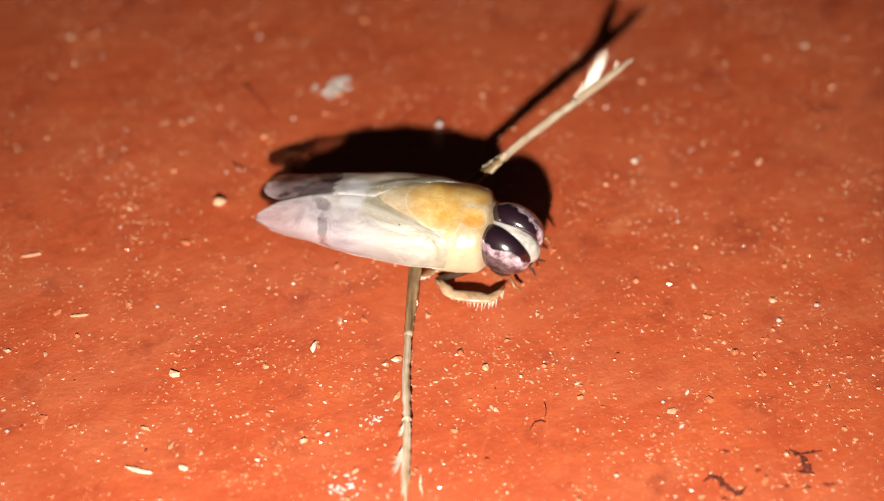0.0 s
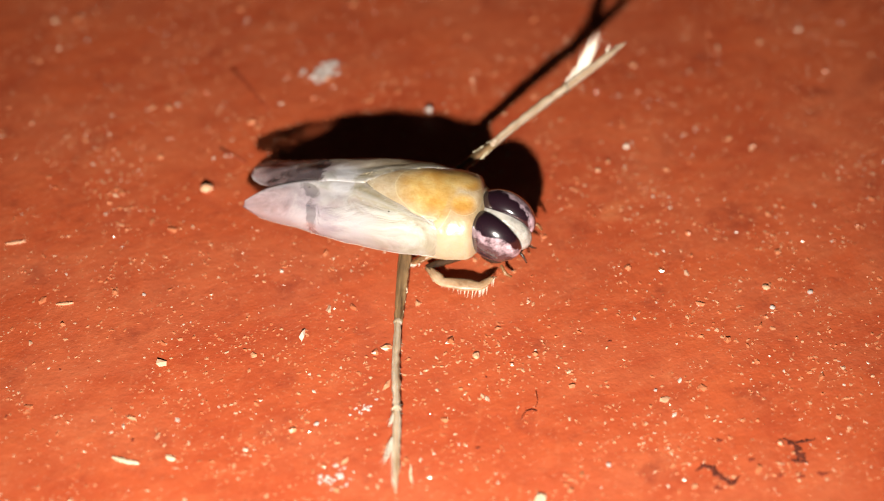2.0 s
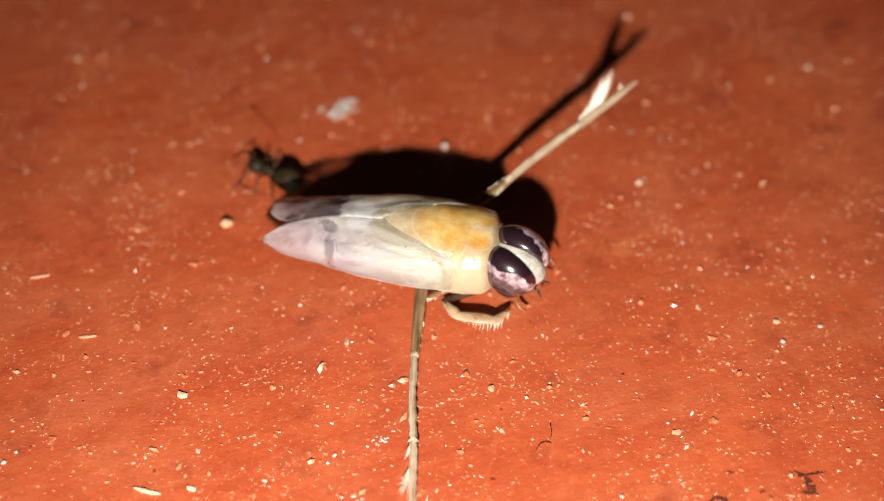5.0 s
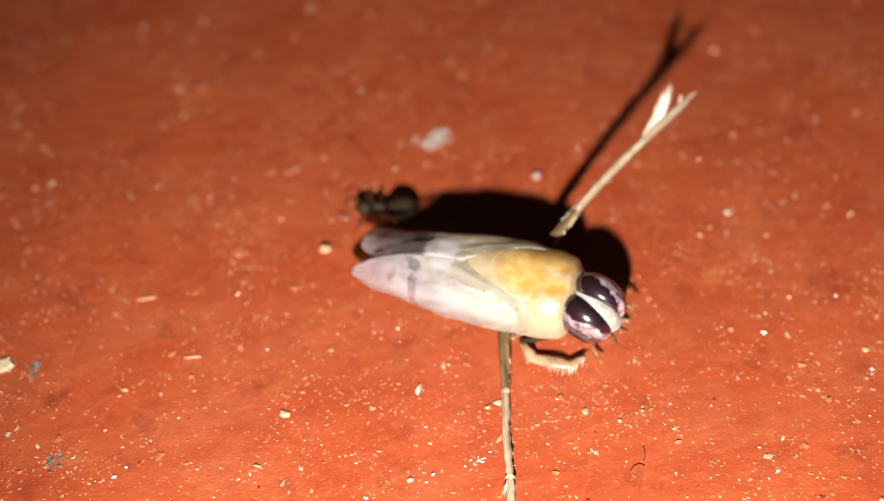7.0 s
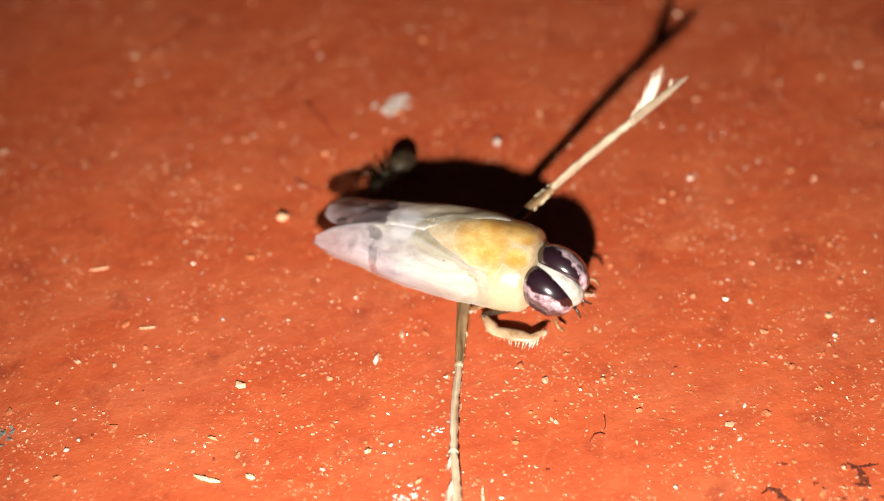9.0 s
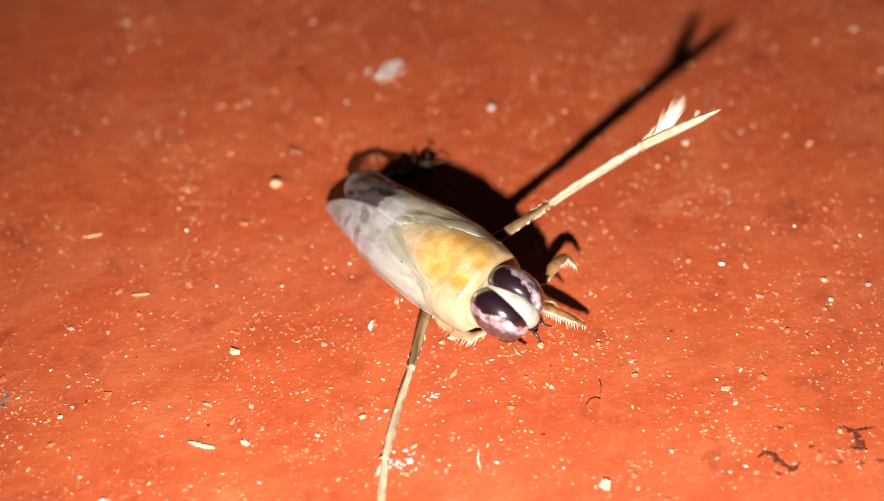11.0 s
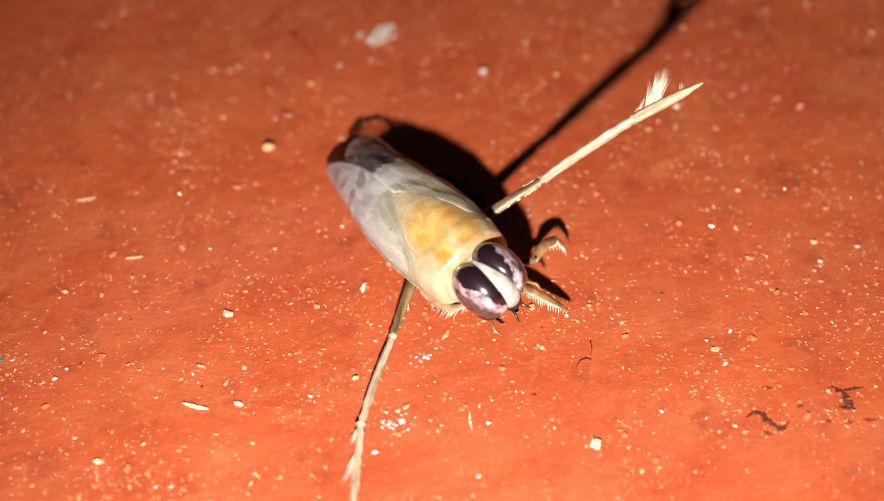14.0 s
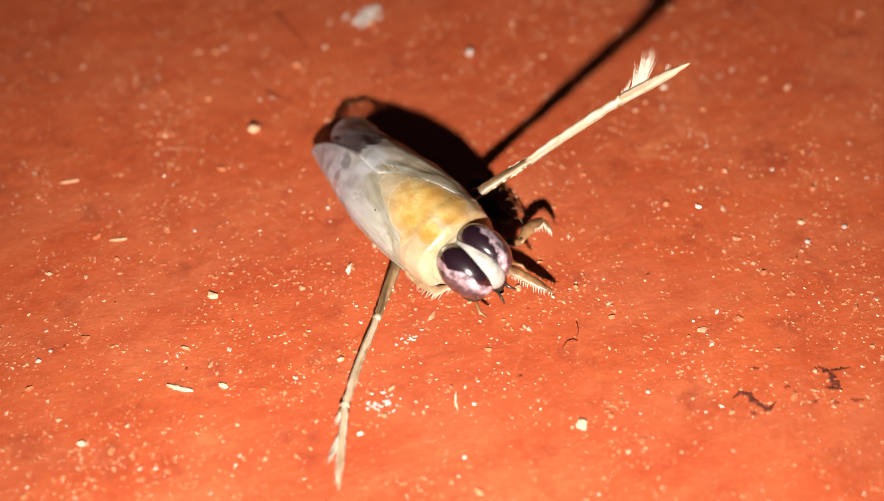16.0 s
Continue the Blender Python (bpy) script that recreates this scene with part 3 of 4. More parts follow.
    for x, y, r, m in ((10.69, -3.06, 0.11, WHITE_CRUMB), (10.6, -2.2, 0.15, TAN_CHIP), (1.2, -5.07, 0.16, TAN_CHIP), (-9.42, -2.5, 0.08, WHITE_CRUMB), (6.64, -6.42, 0.07, WHITE_CRUMB),
                       (5.56, 3.31, 0.12, TAN_CHIP), (11.04, 4.42, 0.10, TAN_CHIP), (-3.6, -7.7, 0.09, WHITE_CRUMB), (5.0, -9.2, 0.09, WHITE_CRUMB), (-13.6, -8.0, 0.11, WHITE_CRUMB),
                       (-13.3, -7.6, 0.08, WHITE_CRUMB), (2.4, 6.3, 0.11, TAN_CHIP), (7.3, 9.0, 0.13, TAN_CHIP), (-10.3, 6.6, 0.10, TAN_CHIP), (12.2, 10.4, 0.13, TAN_CHIP), (12.0, -2.4, 0.11, WHITE_CRUMB)):
        debris("sand_grain", "pale sand grain stuck to the paint" if m is WHITE_CRUMB else "tan sand grain stuck to the paint", "grain", m, x, y, pebble(r * 0.85, r * 0.7, r * 0.36), rng.uniform(0, 180), "sand grains on the floor")
    for x, y, r in ((5.39, -4.47, 0.07), (-12.9, -7.4, 0.06), (-9.0, -8.3, 0.07), (1.2, -8.6, 0.08), (1.5, -5.9, 0.05), (-11.6, -5.6, 0.05)):
        debris("dirt_grain", "reddish brown dirt grain", "dirt", FAINT, x, y, pebble(r * 0.9, r * 0.6, r * 0.3), rng.uniform(0, 180), "dirt grains on the floor")


# ---- the water bug ----
# x points ahead along the body, y to its left side, z up; the belly rests on z = 0.
def lerp_table(rows, x):
    return [float(np.interp(x, [r[0] for r in rows], [r[k] for r in rows])) for k in range(1, len(rows[0]))]


# x, half width, ridge height, height of the widest line
HULL = [(-4.9, 0.98, 1.34, 0.85), (-4.4, 1.05, 1.48, 0.90), (-3.8, 1.14, 1.63, 0.95), (-3.0, 1.22, 1.80, 0.95), (-2.0, 1.40, 1.97, 0.95), (-1.0, 1.52, 2.14, 0.97), (0.0, 1.58, 2.30, 1.0),
        (1.0, 1.58, 2.42, 1.03), (2.0, 1.48, 2.40, 1.05), (2.6, 1.36, 2.33, 1.07), (3.0, 1.18, 2.20, 1.08), (3.4, 0.85, 1.90, 1.10)]


def back(x, s, grow=0.0, keel=0.0):
    """A point on the back: s runs from -1 (right edge) over 0 (ridge) to 1 (left edge)."""
    a, h, w = lerp_table(HULL, x)
    ang = s * math.pi / 2
    y = (a + grow) * math.sin(ang)
    c = math.cos(ang)
    z = w + (h + grow - w) * c ** (0.80 + 0.15 * keel) if c > 0 else w * (1 + 1.2 * c)
    return Vector((x, y, z))


def droop(p):
    """The tail end sinks and swings to the left."""
    f = max(0.0, (-1.4 - p[0]) / 3.5) ** 1.5
    return Vector((p[0], p[1] + 0.28 * f, p[2] - 0.32 * f))


def build_bug():
    bug = thing("water_bug", "pale water bug with milky wings and plum eyes", "insect")

    # belly and sides
    bm = bmesh.new()
    rings = []
    for i in range(33):
        x = -1.9 + 4.6 * i / 32
        a, h, w = lerp_table(HULL, x)
        ring = []
        for k in range(28):
            ang = 2 * math.pi * k / 28
            y, c = (a - 0.10) * math.sin(ang), math.cos(ang)
            z = w + (h - 0.14 - w) * c if c > 0 else w + (w - 0.02) * c
            seg = 0.025 * math.sin(x * 7.0) if x < 1.5 else 0
            ring.append((x, y * (1 + seg), max(z, 0.0)))
        rings.append(ring)
    loft(bm, rings)
    part("abdomen", bm, BELLY, bug, "pale translucent abdomen with faint rings")

    bm = bmesh.new()
    rings = []
    for i in range(21):
        u = i / 20
        x = -1.85 - 2.25 * u
        a, h, w = lerp_table(HULL, x)
        f = max(1 - u ** 1.9, 0.02) ** 0.7
        ring = []
        for k in range(24):
            ang = 2 * math.pi * k / 24
            c = math.cos(ang)
            ring.append(droop((x, 0.05 + (a - 0.14) * f * math.sin(ang) * (1 + 0.02 * math.sin(9 * x)), 0.95 + f * c * ((h - 1.07) if c > 0 else 0.62))))
        rings.append(ring)
    loft(bm, rings)
    part("abdomen_tip", bm, TAIL, bug, "blue-black end of the abdomen")

    # wing covers: thin curved shells that meet on the ridge and part at the tail
    for side in (-1, 1):
        bm = bmesh.new()
        top = []
        nu, nv = 60, 22
        for i in range(nu + 1):
            u = i / nu
            x = 2.05 - 6.95 * u
            inner = -0.03 if u < 0.60 else -0.03 + (0.30 if side < 0 else -0.34) * ((u - 0.60) / 0.40) ** 1.2
            if u < 0.42:
                inner = 0.02 + 0.58 * (1 - u / 0.42)
            outer = 1.10
            row = []
            for j in range(nv + 1):
                s = inner + (outer - inner) * j / nv
                # the tip is rounded off
                f = max(0.0, (u - 0.82) / 0.18) if side < 0 else max(0.0, (u - 0.76) / 0.24)
                s = (0.72 if side < 0 else 0.34) + (s - (0.72 if side < 0 else 0.34)) * math.sqrt(1 - 0.90 * f * f)
                s += 0.05 * f * noise.noise((j * 0.5, side * 3.0, u * 14))
                xx = x
                p = back(xx, s, 0.035 - (0.034 if u < 0.45 else 0.018 if side < 0 else 0.0) * (1 - j / nv) ** 5, 0.8 * min(1, max(0, (u - 0.25) * 3)))
                # folds of the film
                p.z += 0.030 * math.sin(7.0 * s + 6.0 * u + side) * math.sin(math.pi * u) * min(1.0, 0.1 + 4 * j / nv)
                p.z += min(1.0, 0.15 + 4 * j / nv) * 0.06 * noise.noise((xx * 1.1, s * 2.6, 5.0 * side)) + min(1.0, 4 * j / nv) * 0.11 * (0.35 - abs(noise.noise((xx * 0.8 + s * 1.6, s * 3.4 - xx * 0.5, 9.0 * side)))) * min(1.0, 5 * u) - (0.022 if side > 0 and u > 0.6 else 0) * max(0.0, 1 - abs(s) / 0.5)
                p.y += 0.03 * noise.noise((xx * 1.3, s * 2.0, 20 + side))
                if u > 0.66:
                    f = (u - 0.66) / 0.34
                    p.y += 0.06 * f * f
                    p.z += 0.06 * math.sin(9 * s) * f * min(1.0, 0.1 + 4 * j / nv)
                    if side > 0:
                        p.x -= 0.05 * f * f
                        p.z -= 0.16 * f * f
                        p.y -= 0.06 * f * f
                p.y *= side
                row.append(droop(p))
            top.append(row)
        made = loft(bm, top, close=False)
        place = {v: (i / nu + (2 if side > 0 else 0), j / nv) for i, line in enumerate(made) for j, v in enumerate(line)}
        layer = bm.loops.layers.uv.new("across")
        for f in bm.faces:
            for corner in f.loops:
                corner[layer].uv = place[corner.vert]
        ob = part("wing_cover", bm, WING, bug, "milky translucent wing cover with faint veins")
        thick = ob.modifiers.new("thickness", "SOLIDIFY")
        thick.thickness = 0.022 * MM
        # pale folded rim, thickest at the shoulder
        bm = bmesh.new()
        edge = [row[-1] for row in top[:57]]
        tube(bm, [(p.x, p.y, p.z) for p in edge], [0.010 * (1 - i / 57) ** 0.7 + (0.009 if side < 0 else 0.009 + 0.012 * (i / 57) ** 3) for i in range(57)], 7)
        part("wing_rim", bm, RIM, bug, "thick pale rim of the wing cover")
        # raised veins
        for i0, i1, j0, j1 in ((6, 36, 11, 3), (13, 36, 15, 11)):
            bm = bmesh.new()
            line = [top[i0 + k][round(j0 + (j1 - j0) * k / (i1 - i0))].copy() for k in range(i1 - i0 + 1)]
            for k in range(2, len(line) - 2):
                line[k] = (line[k - 2] + line[k - 1] + line[k] + line[k + 1] + line[k + 2]) / 5
            tube(bm, line, [0.0065 * (1 - 0.6 * k / len(line)) for k in range(len(line))], 6)
            part("vein", bm, VEIN, bug, "pale raised wing vein")
    # orange middle of the thorax
    bm = bmesh.new()
    rows = []
    for i in range(31):
        u = i / 30
        x = -0.95 + 2.95 * u
        wide = 0.03 + 0.60 * u ** 0.75
        rows.append([back(x, wide * (2 * j / 22 - 1), -0.005 + 0.045 * min(1.0, 6 * u) * (1 - abs(2 * j / 22 - 1) ** 4)) for j in range(23)])
    loft(bm, rows, close=False)
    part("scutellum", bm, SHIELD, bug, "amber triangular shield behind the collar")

    # collar
    bm = bmesh.new()
    rows = []
    for i in range(23):
        u = i / 22
        row = []
        for j in range(37):
            e = abs(2 * j / 36 - 1)
            front = 2.98 - 0.10 * math.sin(math.pi * e) ** 2
            x = 1.40 - 0.22 * e * e * (1 - u) - 0.08 * (1 - e * e) * (1 - u) + (front - 1.40) * u
            row.append(back(x, 1.16 * (2 * j / 36 - 1), -0.02 + 0.085 * min(1.0, 2.2 * u, 5 * (1 - u)) ** 0.8 - 0.34 * max(0.0, (u - 0.82) / 0.18) ** 2))
        rows.append(row)
    loft(bm, rows, close=False)
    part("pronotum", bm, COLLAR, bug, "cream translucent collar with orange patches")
    bm = bmesh.new()
    hem = [rows[1][j] + Vector((0, 0, 0.012)) for j in range(4, 33)]
    tube(bm, hem, [0.020 + 0.006 * math.sin(1.7 * j) for j in range(len(hem))], 6)
    part("collar_hem", bm, RIM, bug, "pale hem at the back of the collar")

    bm = bmesh.new()
    ball(bm, (2.72, 0, 1.12), (0.62, 1.15, 1.04), None, 28, 18)
    part("neck", bm, BELLY, bug, "pale neck skin behind the eyes")

    # head: a blunt brow between two large bulging eyes that overlap the collar
    bm = bmesh.new()
    ball(bm, (3.59, 0, 1.28), (1.08, 0.58, 0.92), None, 36, 24)
    head = part("head", bm, SILVER, bug, "silver-grey wedge-shaped brow between the eyes")
    for side in (-1, 1):
        bm = bmesh.new()
        got = bmesh.ops.create_uvsphere(bm, u_segments=48, v_segments=30, radius=1.0, matrix=Matrix.Rotation(radians(90), 4, "X"))
        for v in got["verts"]:
            x, y, z = 3.52 + 1.03 * v.co.x, 0.42 + 0.70 * v.co.y, 1.36 + 1.00 * v.co.z
            # the inner side is cut off along the wedge of the brow
            wall = 0.045 + 0.27 * min(1.0, max(0.0, (x - 2.7) / 1.6)) ** 1.2 + (0.1 if z < 0.9 else 0)
            if y < wall:
                y = wall - 0.12 * (1 - math.exp((y - wall) / 0.12))
            v.co = (x, side * y, z)
        if side < 0:
            bmesh.ops.reverse_faces(bm, faces=bm.faces)
        part("compound_eye", bm, EYE, head, "glossy dark plum eye with a pink crescent")
        # added black mass that fills the dark area below the eye
        bm = bmesh.new()
        ball(bm, (3.50, 0.58 * side, 0.44), (0.52, 0.36, 0.36), None, 18, 12)
        part("underhead_mass", bm, BEAK, head, "black mass below the eye")
        bm = bmesh.new()
        tube(bm, [(4.0, 0.85 * side, 0.45), (4.25, 1.0 * side, 0.30), (4.45, 0.95 * side, 0.18)], [0.05, 0.06, 0.03], 7)
        part("antenna", bm, CLAW_LEG, head)
    bm = bmesh.new()
    tube(bm, [(4.00, 0, 0.62), (4.16, 0, 0.36), (4.10, 0, 0.08), (3.92, 0, -0.10)], [0.28, 0.22, 0.13, 0.05], 10)
    part("beak", bm, BEAK, head, "short black beak")
    for side in (-1, 1):
        bm = bmesh.new()
        tube(bm, [(4.22, 0.14 * side, 0.50), (4.48, 0.22 * side, 0.30), (4.62, 0.30 * side, 0.18)], [0.05, 0.045, 0.02], 6)
        part("feeler", bm, BEAK, head)

    # ruffled pale scales along the ridge, with wet glints built as pale lumps
    rng = random.Random(3)
    bm = bmesh.new()
    for k in range(150):
        x, s = rng.gauss(-0.65, 0.45), rng.gauss(0.08, 0.10)
        # the row on the shield's left margin stands in for wet glints
        if k > 105:
            x = rng.uniform(-1.0, 2.0)
            s = 0.10 + 0.16 * (x + 0.6) + rng.gauss(0, 0.05)
        p = back(x, s, 0.022)
        r = rng.uniform(0.006, 0.013) if k % 5 else rng.uniform(0.016, 0.028)
        lump(bm, p, (r * rng.uniform(1.2, 3.0), r * rng.uniform(0.8, 1.6), r * 0.25), rng, 1.0, 1, rng.uniform(0, 3))
    part("ridge_scales_glints", bm, SCALE_GLINT, bug, "tiny pale grains on the ridge, and glints built as grains", False)
    bm = bmesh.new()
    ball(bm, back(0.05, -0.42, 0.05), (0.026, 0.026, 0.02), None, 10, 6)
    part("speck", bm, BEAK, bug, "tiny black speck on the wing")
    return bug, head


def small_leg(bug, name, pts, radii, label, comb, rng, dark=False):
    """A bent leg with a comb of spines on its last pieces. It turns about its hip, the first point."""
    hip = Vector(pts[0])
    line = [Vector(p) - hip for p in pts]
    fine, rad = [], []
    for k in range(len(line) - 1):
        for j in range(4):
            fine.append(line[k].lerp(line[k + 1], j / 4))
            rad.append((radii[k] + (radii[k + 1] - radii[k]) * j / 4) * (1 + 0.25 * math.sin(math.pi * j / 4)))
    fine.append(line[-1])
    rad.append(radii[-1])
    bm = bmesh.new()
    tube(bm, fine[4:], rad[4:], 10, 0.5, 0.25)
    leg = part(name, bm, LIT_LEG if dark else CLAW_LEG, bug, label)
    bm = bmesh.new()
    tube(bm, fine[:6], rad[:5] + [rad[5] * 0.6], 10, 0.8, 0.15)
    part("thigh", bm, SHADED_THIGH if dark else CLAW_LEG, leg, "brown thigh blackened for the shade under the body" if dark else "amber thigh")
    bm = bmesh.new()
    a, m, b = line[-3], line[-2], line[-1]
    for i in range(20):
        f = i / 19 * 2
        p = a.lerp(m, f) if f < 1 else m.lerp(b, f - 1)
        r = 0.8 * (radii[-2] if 0.4 < f < 1.6 else radii[-1])
        p = p + Vector(comb).normalized() * r
        spine(bm, p, p + Vector(comb) * rng.uniform(0.7, 1.15) + Vector((rng.gauss(0, 0.03), rng.gauss(0, 0.02), rng.gauss(0, 0.03))), 0.030)
    part("spines", bm, HAIR, leg, "pale comb of spines", False)
    for d in ((0.16, 0.05, -0.02), (0.15, -0.06, 0.0)):
        bm = bmesh.new()
        spine(bm, line[-1], line[-1] + Vector(d), 0.02, 5)
        part("claw", bm, CLAW_LEG, leg, "", False)
    return leg, hip


FEMUR_LEN, TIBIA_LEN, TARSUS_LEN = 3.0, 3.45, 2.85
HIP = {-1: (0.55, -0.8, 0.50), 1: (0.75, 1.0, 0.45)}


def hind_leg(bug, side):
    """Oar leg along +x: thigh, then shin and fringed foot as sub-parts that turn by themselves."""
    rng = random.Random(20 + side)
    bm = bmesh.new()
    n = 26
    tube(bm, [(FEMUR_LEN * i / n, 0, 0.03 * math.sin(math.pi * i / n)) for i in range(n + 1)], [0.17 + 0.05 * math.sin(math.pi * min(1, 0.2 + i / n)) - 0.03 * i / n for i in range(n + 1)], 10, 0.75, 0.22)
    for _ in range(13):
        x = FEMUR_LEN * rng.uniform(0.25, 0.97)
        spine(bm, (x, -0.10 * side, 0.04), (x + rng.uniform(0.04, 0.12), -0.22 * side + rng.gauss(0, 0.04), 0.07), 0.014)
    leg = part("hind_leg", bm, FEMUR, bug, "long rowing leg with a brown thigh")
    bm = bmesh.new()
    for _ in range(34 if side > 0 else 8):
        x = FEMUR_LEN * rng.uniform(0.45, 0.98)
        r = rng.uniform(0.02, 0.05)
        lump(bm, (x, side * rng.choice((-1, 1)) * (0.15 + rng.uniform(-0.02, 0.02)), rng.uniform(0.0, 0.06)), (r * 1.8, r * 0.8, r * 0.5), rng, 1.0, 1, rng.uniform(-0.4, 0.4))
    part("frill", bm, SCALE_GLINT, leg, "pale ragged frill along the thigh", False)
    bm = bmesh.new()
    ball(bm, (0, 0, 0), (0.16, 0.15, 0.14), None, 12, 8)
    tube(bm, [(TIBIA_LEN * i / n, 0.05 * side * math.sin(math.pi * i / n), 0) for i in range(n + 1)], [0.112 + 0.02 * math.sin(math.pi * i / n) + (0.03 if i == n else 0) for i in range(n + 1)], 10, 0.95 if side < 0 else 1.6, 0.28)
    for _ in range(14):
        x = TIBIA_LEN * rng.uniform(0.04, 0.98)
        spine(bm, (x, -0.08 * side, 0.02), (x + rng.uniform(0.05, 0.14), -0.17 * side + rng.gauss(0, 0.03), 0.05), 0.013)
    shin = part("shin", bm, LEG, leg, "straw-coloured shin with fine spines")
    bm = bmesh.new()
    ball(bm, (0, 0, 0), (0.13, 0.12, 0.11), None, 12, 8)
    girth = [(0, 0.125), (0.1, 0.135), (0.33, 0.125), (0.36, 0.15), (0.45, 0.135), (0.66, 0.11), (0.8, 0.08), (0.92, 0.045), (1.0, 0.015)]
    tube(bm, [(TARSUS_LEN * i / n, 0.0, 0) for i in range(n + 1)], [lerp_table(girth, i / n)[0] for i in range(n + 1)], 9, 0.7 if side < 0 else 1.5, 0.25)
    foot = part("foot", bm, LEG, leg, "straw-coloured pointed foot")
    # flattened tufts of swimming hairs
    bm = bmesh.new()
    tuft = [(0.10, 0.5, 10), (0.16, 0.55, 10), (0.9, 0.8, 20), (1.15, 0.85, 20)] if side < 0 else [(0.02, 0.45, 9), (0.20, 0.70, 11), (0.44, 1.10, 16), (0.62, 1.40, 20), (0.80, 1.45, 22), (0.96, 1.25, 16), (1.9, 0.40, 8)]
    rise = (1.0, 0.1) if side < 0 else (0.55, 0.95)
    for at, length, count in tuft:
        for _ in range(count):
            x = at + rng.uniform(-0.04, 0.05)
            lean = radians(rng.gauss(35 if side > 0 else 22, 4.5))
            ln = length * rng.uniform(0.75, 1.1)
            spine(bm, (x, 0.06 * side, rng.gauss(0, 0.02)), (x + ln * math.cos(lean), side * (0.06 + ln * math.sin(lean) * rise[0]), ln * math.sin(lean) * rise[1] + rng.gauss(0.02, 0.05)), 0.024)
    for i in range(40):
        x = 1.1 + 1.4 * i / 39
        spine(bm, (x, 0.05 * side, 0), (x + 0.18, side * (0.13 + rng.uniform(0, 0.06)), rng.gauss(0, 0.02)), 0.012)
    fringe = part("fringe", bm, HAIR, leg, "white tuft of swimming hairs", False)
    return leg, shin, foot, fringe


def build_ant():
    """Built at three quarters of its size and scaled in the mesh."""
    ant = thing("ant", "tiny dark olive-brown ant beside the bug", "ant")
    grow = 1.35

    def part_of(name, bm, material, parent, label=""):
        bmesh.ops.scale(bm, vec=(grow, grow, grow), verts=bm.verts)
        return part(name, bm, material, parent, label)

    bm = bmesh.new()
    ball(bm, (-0.46, 0, 0.36), (0.44, 0.34, 0.31), None, 20, 14)
    part_of("gaster", bm, ANT_BODY, ant, "glossy dark olive abdomen")
    bm = bmesh.new()
    tube(bm, [(-0.16, 0, 0.30), (-0.05, 0, 0.34), (0.10, 0, 0.36), (0.28, 0, 0.40), (0.42, 0, 0.36)], [0.05, 0.09, 0.13, 0.15, 0.07], 12)
    part_of("thorax", bm, ANT_BODY, ant)
    bm = bmesh.new()
    ball(bm, (0.60, 0, 0.36), (0.24, 0.22, 0.19), None, 18, 12)
    head = part_of("head", bm, ANT_BODY, ant)
    for side in (-1, 1):
        bm = bmesh.new()
        tube(bm, [(0.74, 0.09 * side, 0.42), (0.92, 0.28 * side, 0.52), (1.15, 0.30 * side, 0.34)], [0.024, 0.020, 0.024], 6)
        part_of("antenna", bm, ANT_LEG, head)
        for k, (x0, x1, x2) in enumerate(((0.32, 0.55, 0.78), (0.18, 0.18, 0.15), (0.05, -0.22, -0.52))):
            bm = bmesh.new()
            tube(bm, [(x0, 0.10 * side, 0.30), (x1, 0.42 * side, 0.46), ((x1 + x2) / 2, 0.60 * side, 0.20), (x2, 0.74 * side, 0.02)], [0.036, 0.030, 0.022, 0.013], 6)
            part_of("leg", bm, ANT_LEG, ant)
    return ant


build_floor()
build_dust()
build_debris()
bug, bug_head = build_bug()
rng_legs = random.Random(31)
right_front = small_leg(bug, "front_leg", [(2.5, -0.6, 0.45), (1.15, -1.25, 0.18), (1.75, -1.72, 0.20), (2.95, -1.68, 0.20), (3.35, -1.25, 0.25)], [0.12, 0.10, 0.18, 0.17, 0.05], "folded amber front leg with a comb", (0.02, -0.30, -0.06), rng_legs, True)
left_front = small_leg(bug, "front_leg", [(3.0, 0.5, 0.25), (3.55, 0.85, 0.05), (4.2, 1.12, -0.25), (4.95, 1.41, -0.62)], [0.11, 0.12, 0.17, 0.06], "stretched amber front leg with a comb", (0.16, -0.16, -0.02), rng_legs)
left_middle = small_leg(bug, "middle_leg", [(2.2, 0.7, 0.35), (3.1, 1.78, -0.10), (2.80, 2.45, -0.20), (2.72, 2.94, -0.50), (3.04, 2.95, -0.80)], [0.13, 0.13, 0.19, 0.11, 0.05], "bent amber middle leg with a comb", (0.24, -0.14, -0.05), rng_legs)
right_middle = small_leg(bug, "middle_leg", [(1.8, -0.7, 0.3), (1.25, -1.2, 0.25), (0.9, -1.3, 0.05), (0.7, -1.1, -0.2)], [0.12, 0.12, 0.10, 0.05], "dark amber middle leg under the belly", (0.0, -0.12, -0.05), rng_legs)
right_leg = hind_leg(bug, -1)
left_leg = hind_leg(bug, 1)
ant = build_ant()

